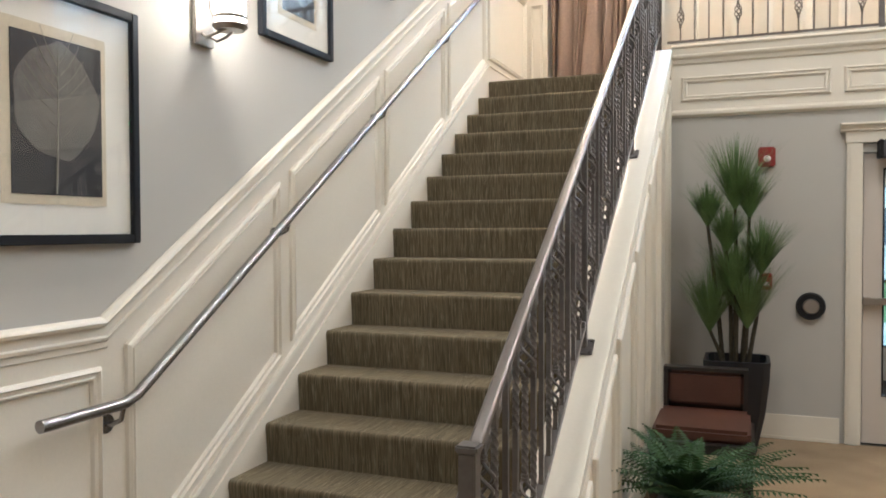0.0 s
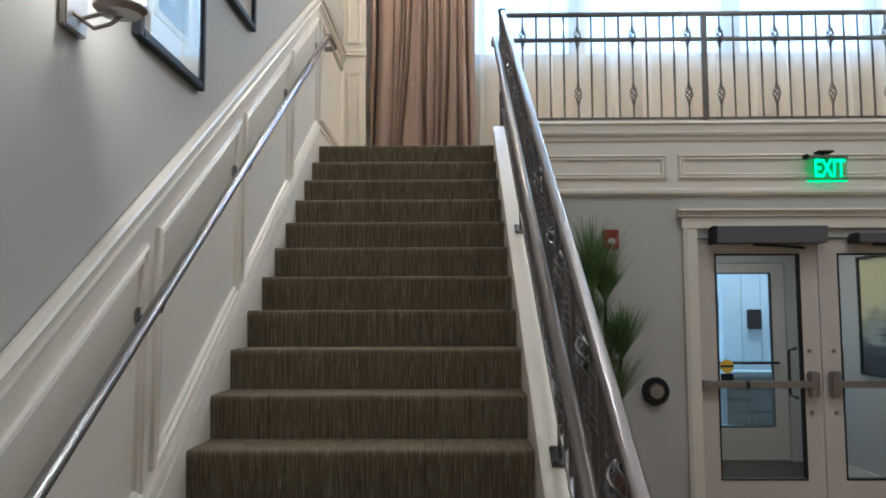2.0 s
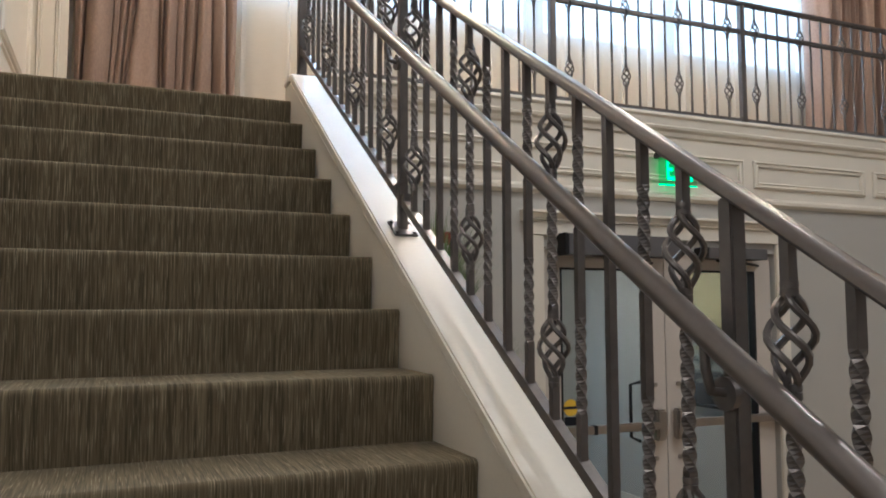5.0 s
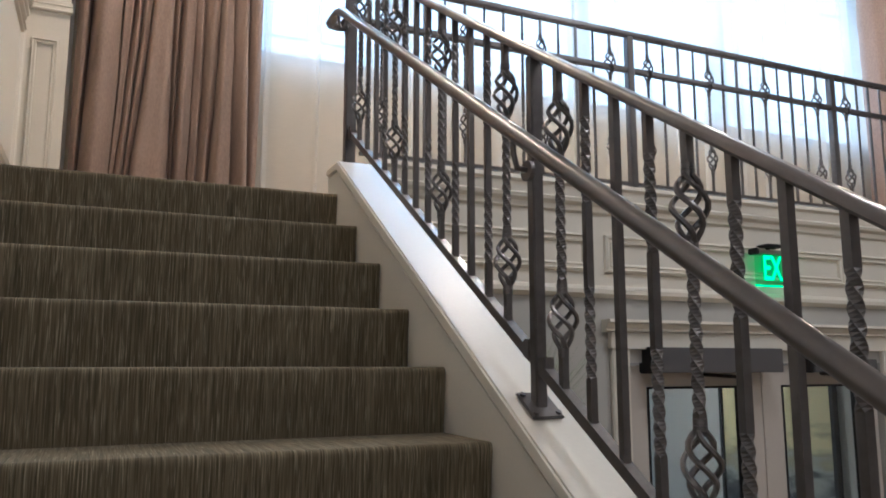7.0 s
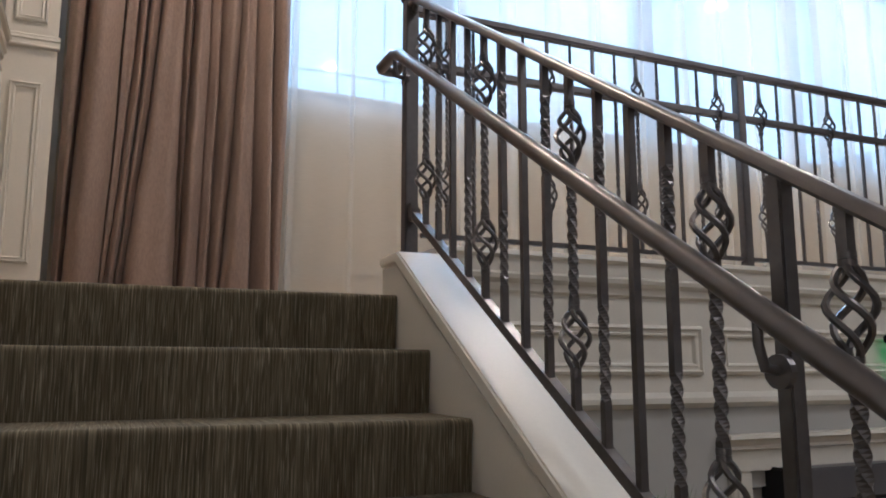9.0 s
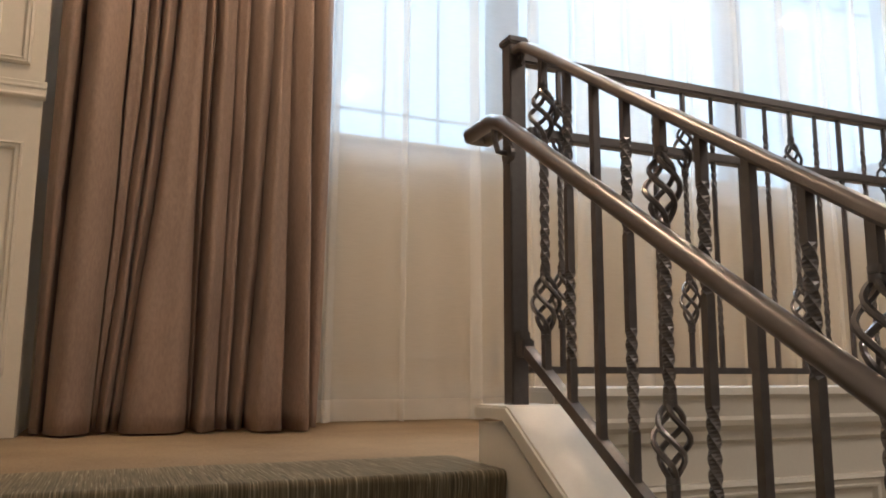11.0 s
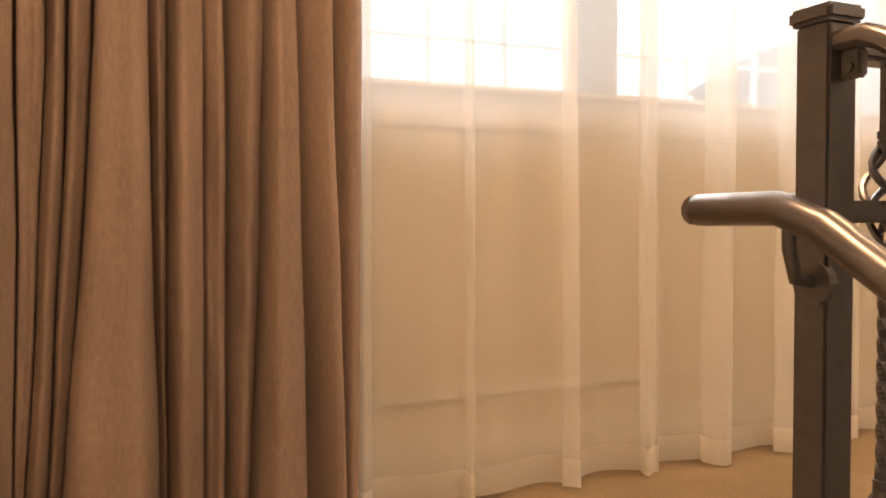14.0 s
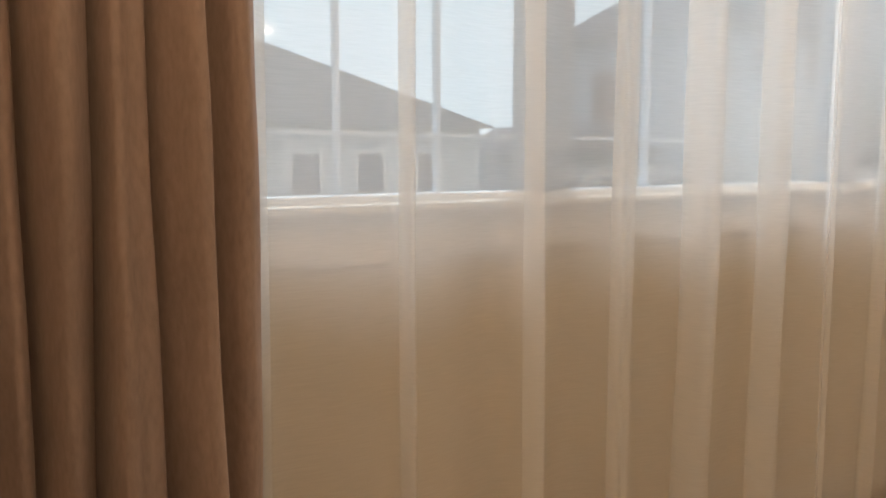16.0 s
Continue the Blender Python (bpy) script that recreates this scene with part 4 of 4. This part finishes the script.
def picture(y0, y1, z0, z1, label, leaf=False):
    p = thing("framed_picture", label, "picture", (0.0, (y0 + y1) / 2, z0), "framed prints on the stair wall")
    w = 0.032
    bm = bmesh.new()
    for a, b, c, d in ((y0, y0 + w, z0, z1), (y1 - w, y1, z0, z1), (y0 + w, y1 - w, z0, z0 + w), (y0 + w, y1 - w, z1 - w, z1)):
        box(bm, 0.001, 0.032, a, b, c, d, bevel=0.003)
    part("frame", bm, FRAMEM, p, "blue-black wooden frame")
    part("mat_board", B(0.001, 0.012, y0 + w, y1 - w, z0 + w, z1 - w), MATB, p, "white mat board")
    a, b, c, d = (y0 + 0.15, y1 - 0.15, z0 + 0.13, z1 - 0.13)
    if leaf:
        a, b, c, d = -0.455, -0.05, 1.675, 2.235
    part("paper", B(0.0121, 0.0145, a, b, c, d), CREAM, p, "cream print paper")
    a, b, c, d = a + 0.035, b - 0.02, c + 0.03, d - 0.035
    part("print", B(0.0146, 0.0165, a, b, c, d), INK, p, "black print")
    if leaf:
        cy, cz = (a + b) / 2 - 0.005, c + 0.30
        out = []
        for k in range(40):
            t = 2 * math.pi * k / 40
            r = 1 + 0.03 * math.sin(5 * t) + 0.02 * math.sin(9 * t + 1)
            yy, zz = 0.165 * r * math.sin(t), 0.185 * r * math.cos(t)
            if zz > 0:
                yy *= 1 - 0.35 * (zz / 0.185) ** 3
            out.append((cy + yy, cz + zz))
        part("leaf_shape", poly_slab("", out, "x", 0.0166, 0.0174), LEAFP, p, "grey skeleton leaf")
        bm = tube(bmesh.new(), [(0.0176, cy - 0.008, c + 0.005), (0.0176, cy, cz - 0.1), (0.0176, cy + 0.003, cz + 0.16)], 0.0035, 5, 0.001)
        for k in range(7):
            z = cz - 0.13 + k * 0.04
            for s in (-1, 1):
                e = 0.13 - 0.008 * abs(k - 2) ** 1.5
                tube(bm, [(0.0176, cy, z), (0.0176, cy + s * e * 0.5, z + 0.045), (0.0176, cy + s * e, z + 0.115)], 0.0014, 4, 0.0006)
        part("leaf_veins", bm, VEINP, p, "pale leaf veins")
    else:
        for k in range(7):
            u = random.random()
            yy, zz = a + 0.05 + (b - a - 0.14) * random.random(), c + 0.04 + (d - c - 0.16) * u
            part("ink_mark", B(0.0166, 0.0172, yy, yy + 0.03 + 0.06 * random.random(), zz, zz + 0.02 + 0.09 * random.random()), LEAFP, p)
    g = part("glass", B(0.0225, 0.0245, y0 + w * 0.9, y1 - w * 0.9, z0 + w * 0.9, z1 - w * 0.9), FRAMEGLASS, p, "reflecting picture glass")
    g.visible_shadow = False
    return p


picture(-0.58, 0.093, 1.548, 2.36, "framed print of a grey skeleton leaf on black", True)
picture(0.862, 1.505, 2.475, 3.28, "framed dark print in a wide white mat")
picture(1.63, 2.275, 3.01, 3.80, "framed dark print in white mat, high on the wall")

# ---- wall sconce ----
sc = thing("wall_sconce", "lit steel wall sconce with a glass cylinder shade", "wall lamp", (0, 0.48, 2.34))
part("back_plate", B(0.001, 0.022, 0.412, 0.53, 2.335, 2.80, bevel=0.004), STEEL, sc, "brushed steel back plate")
for s in (-1, 1):
    arc = [(0.022, 0.472 + s * 0.02, 2.38), (0.05, 0.475 + s * 0.035, 2.36), (0.09, 0.485 + s * 0.035, 2.375), (0.13, 0.49 + s * 0.02, 2.395)]
    part("arm", tube(bmesh.new(), arc, 0.006), STEEL, sc, "", True)
part("strap", tube(bmesh.new(), [(0.022, 0.47, 2.72), (0.04, 0.475, 2.6), (0.045, 0.48, 2.48), (0.08, 0.485, 2.405)], 0.006), STEEL, sc, "", True)
bm = rod(bmesh.new(), (0.13, 0.49, 2.39), (0.13, 0.49, 2.405), 0.055, 28, 0.07)
rod(bm, (0.13, 0.49, 2.405), (0.13, 0.49, 2.412), 0.07, 28)
part("saucer", bm, STEEL, sc, "round steel saucer", True)
bm = bmesh.new()
bmesh.ops.create_cone(bm, cap_ends=False, segments=32, radius1=0.062, radius2=0.062, depth=0.3, matrix=Matrix.Translation((0.13, 0.49, 2.565)))
sh = part("shade", bm, OPAL, sc, "glowing opal glass cylinder", True)
sh.visible_shadow = False
bm = bmesh.new()
bmesh.ops.create_cone(bm, cap_ends=False, segments=32, radius1=0.0665, radius2=0.0665, depth=0.014, matrix=Matrix.Translation((0.13, 0.49, 2.438)))
part("band", bm, STEEL, sc, "steel band round the shade", True)

# discs built for the added ceiling lamps, none of them in view
for x, y, p, c in ADDED_DOWNLIGHTS:
    t = thing("downlight", "round recessed ceiling downlight, lit, added out of view", "ceiling light", (x, y, CEIL), "recessed ceiling lights")
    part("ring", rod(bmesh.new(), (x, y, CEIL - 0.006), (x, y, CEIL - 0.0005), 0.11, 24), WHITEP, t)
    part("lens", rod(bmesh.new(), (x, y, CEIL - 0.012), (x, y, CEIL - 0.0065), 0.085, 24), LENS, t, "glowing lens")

# ---- things on the door wall ----
ex = thing("exit_sign", "green lit edge-glow exit sign on the fascia", "exit sign", (3.81, 4.2, 2.56))
part("canopy", B(3.74, 3.86, FY - 0.09, FY - 0.002, 2.775, 2.79, bevel=0.003), DARK, ex, "dark mounting canopy")
part("bracket", B(3.79, 3.81, FY - 0.03, FY - 0.0, 2.74, 2.776), DARK, ex)
part("housing", B(3.655, 3.965, FY - 0.085, FY - 0.035, 2.735, 2.755, bevel=0.004), STEEL, ex, "metal housing bar")
part("end_cap", B(3.645, 3.672, FY - 0.09, FY - 0.03, 2.728, 2.762, bevel=0.005), DARK, ex)
pl = part("plate", B(3.662, 3.96, FY - 0.064, FY - 0.058, 2.565, 2.735), EXITP, ex, "clear glowing plate")
pl.visible_shadow = False


def letters(body, at, size, mat, parent, rot):
    c = bpy.data.curves.new("text", "FONT")
    c.body, c.size, c.extrude, c.align_x, c.align_y = body, size, 0.0015, "CENTER", "CENTER"
    c.offset = 0.003
    tmp = bpy.data.objects.new("tmp", c)
    me = bpy.data.meshes.new_from_object(tmp)
    bpy.data.objects.remove(tmp)
    me.materials.append(mat)
    ob = new("lettering", me)
    ob.matrix_world = pose(*at, *rot)
    ob.scale = (0.6, 1, 1)
    loc = ob.location.copy()
    ob.parent = parent
    ob.location = loc - parent.location
    return tagged(ob, "glowing green letters EXIT")


letters("EXIT", (3.83, FY - 0.068, 2.652), 0.19, EXITG, ex, (90, 0, 0))
part("edge_glow", B(3.662, 3.96, FY - 0.066, FY - 0.056, 2.558, 2.5645), EXITG, ex, "glowing lower edge")
al = thing("fire_alarm", "dark red fire alarm strobe on the wall", "fire alarm", (2.2, WALLY, 2.06))
part("body", B(2.14, 2.262, WALLY - 0.045, WALLY - 0.001, 2.06, 2.21, bevel=0.01), RED, al)
part("strobe", rod(bmesh.new(), (2.205, WALLY - 0.045, 2.12), (2.205, WALLY - 0.065, 2.12), 0.026, 16, 0.012), WHITEP, al, "clear strobe lens")
ps = thing("pull_station", "red fire alarm pull station on the wall", "pull station", (2.2, WALLY, 1.13))
part("body", B(2.16, 2.245, WALLY - 0.045, WALLY - 0.001, 1.13, 1.255, bevel=0.008), RED, ps)
part("handle", B(2.18, 2.225, WALLY - 0.056, WALLY - 0.0455, 1.16, 1.19, bevel=0.004), WHITEP, ps, "white pull handle")
bt = thing("door_button", "round steel push plate on a black ring", "push button", (2.512, WALLY, 1.012))
part("ring", rod(bmesh.new(), (2.512, WALLY - 0.001, 1.012), (2.512, WALLY - 0.035, 1.012), 0.103, 36, 0.095), DARK, bt, "black surround", True)
part("button", rod(bmesh.new(), (2.512, WALLY - 0.035, 1.012), (2.512, WALLY - 0.05, 1.012), 0.058, 30, 0.05), STEEL, bt, "brushed steel button", True)

# ---- plants and chair ----
PX, PY = 2.0, 3.85
pt = thing("potted_plant", "tall grass-headed plant in a black tapered planter", "plant", (PX, PY, 0))
bm = bmesh.new()
rings = []
for r, z in ((0.13, 0.0), (0.135, 0.02), (0.19, 0.3), (0.215, 0.52), (0.222, 0.655), (0.222, 0.665), (0.20, 0.665), (0.195, 0.60)):
    rings.append([bm.verts.new((PX + r * sx, PY + r * sy, z)) for sx, sy in ((-1, -0.8), (-0.8, -1), (0.8, -1), (1, -0.8), (1, 0.8), (0.8, 1), (-0.8, 1), (-1, 0.8))])
for a, b in zip(rings, rings[1:]):
    for k in range(8):
        bm.faces.new((a[k], a[(k + 1) % 8], b[(k + 1) % 8], b[k]))
bm.faces.new(rings[0]), bm.faces.new(rings[-1])
part("planter", bm, POTM, pt, "black tapered planter")
BLADES = 420
HEADS = [(1.985, 3.85, 1.72, 0.58), (1.80, 3.80, 1.60, 0.36), (2.08, 3.88, 1.66, 0.42), (2.16, 3.78, 1.26, 0.44), (1.82, 3.74, 0.85, 0.52), (2.07, 3.74, 0.88, 0.56), (1.95, 3.95, 1.05, 0.45), (1.93, 3.72, 1.42, 0.40), (1.98, 3.70, 1.12, 0.46)]
for hx, hy, hz, ln in HEADS:
    base = (PX + (hx - PX) * 0.45, PY + (hy - PY) * 0.5, 0.6)
    part("stem", tube(bmesh.new(), [base, ((base[0] + hx) / 2 + 0.01, (base[1] + hy) / 2, (0.6 + hz) / 2), (hx, hy, hz + 0.02)], 0.017, 8, 0.011), STEMM, pt, "", True)
    bm = bmesh.new()
    for k in range(BLADES):
        a, sp = random.uniform(0, 2 * math.pi), random.random() ** 0.8 * 0.55
        L = ln * random.uniform(0.55, 1.0)
        d = Vector((math.cos(a), math.sin(a), 0))
        sidev = Vector((-d.y, d.x, 0))
        rows = []
        for i in range(4):
            u = i / 3
            c = Vector((hx, hy, hz)) + d * (sp * L * (u + 0.35 * u * u)) + Vector((0, 0, L * (u - 0.25 * sp * u * u)))
            wv = 0.0050 * (1 - u) + 0.0004
            rows.append((bm.verts.new(c - sidev * wv), bm.verts.new(c + sidev * wv)))
        for p, q in zip(rows, rows[1:]):
            bm.faces.new((p[0], p[1], q[1], q[0]))
    part("leaf_head", bm, LEAFM, pt, "fan of thin green blades")

ch = thing("chair", "low brown leather chair with a black wooden frame", "chair", (1.85, 2.75, 0))
part("seat", B(1.56, 2.09, 2.42, 2.98, 0.40, 0.475, bevel=0.02), LEATHER, ch, "brown leather seat", True)
part("backrest", B(1.60, 2.05, 2.97, 3.03, 0.49, 0.70, bevel=0.02), LEATHER, ch, "brown leather backrest", True)
bm = B(1.575, 1.60, 2.96, 3.05, 0.40, 0.725)
box(bm, 2.05, 2.075, 2.96, 3.05, 0.40, 0.725)
box(bm, 1.60, 2.05, 3.031, 3.05, 0.40, 0.725)
box(bm, 1.60, 2.05, 2.965, 3.03, 0.705, 0.725)
part("back_frame", bm, BLACKWOOD, ch, "black back frame")
part("seat_frame", B(1.54, 2.11, 2.38, 3.0, 0.345, 0.40, bevel=0.004), BLACKWOOD, ch, "black seat frame")
for x in (1.55, 2.05):
    for y in (2.39, 2.94):
        part("leg", B(x, x + 0.05, y, y + 0.05, 0, 0.345, bevel=0.004), BLACKWOOD, ch)

fx, fy, fz = 1.80, 1.78, 0.27
fn = thing("fern", "dark green potted fern with arching fronds", "plant", (fx, fy, 0))
bm = rod(bmesh.new(), (fx, fy, 0), (fx, fy, fz), 0.11, 24, 0.15)
part("pot", bm, POTM, fn, "dark round pot", True)
for k in range(64):
    a = k * 2.399 + random.uniform(-0.2, 0.2)
    el = random.uniform(0.5, 1.3)
    L = random.uniform(0.42, 0.62)
    d = Vector((math.cos(a), math.sin(a), 0))
    side = Vector((-d.y, d.x, 0))
    bm = bmesh.new()
    spine = []
    for i in range(13):
        u = i / 12
        spine.append(Vector((fx, fy, fz)) + d * (L * u * math.cos(el) + 0.1 * u * u) + Vector((0, 0, L * math.sin(el) * (u - 0.45 * u * u))))
    tube(bm, spine, 0.0025, 4, 0.001)
    for i in range(2, 13):
        u = i / 12
        w = 0.075 * math.sin(math.pi * min(1, 0.18 + 0.8 * u)) * random.uniform(0.85, 1.1)
        t = (spine[i] - spine[i - 1]).normalized()
        for s in (-1, 1):
            for q in (0, 0.5):
                p = spine[i] - (spine[i] - spine[i - 1]) * q
                tip = p + side * s * w + t * 0.022 + Vector((0, 0, -0.012))
                mid = (p + tip) / 2
                bm.faces.new([bm.verts.new(c) for c in (p, mid - t * 0.008 + Vector((0, 0, 0.004)), tip, mid + t * 0.008 + Vector((0, 0, 0.004)))])
    part("frond", bm, FERNM, fn)
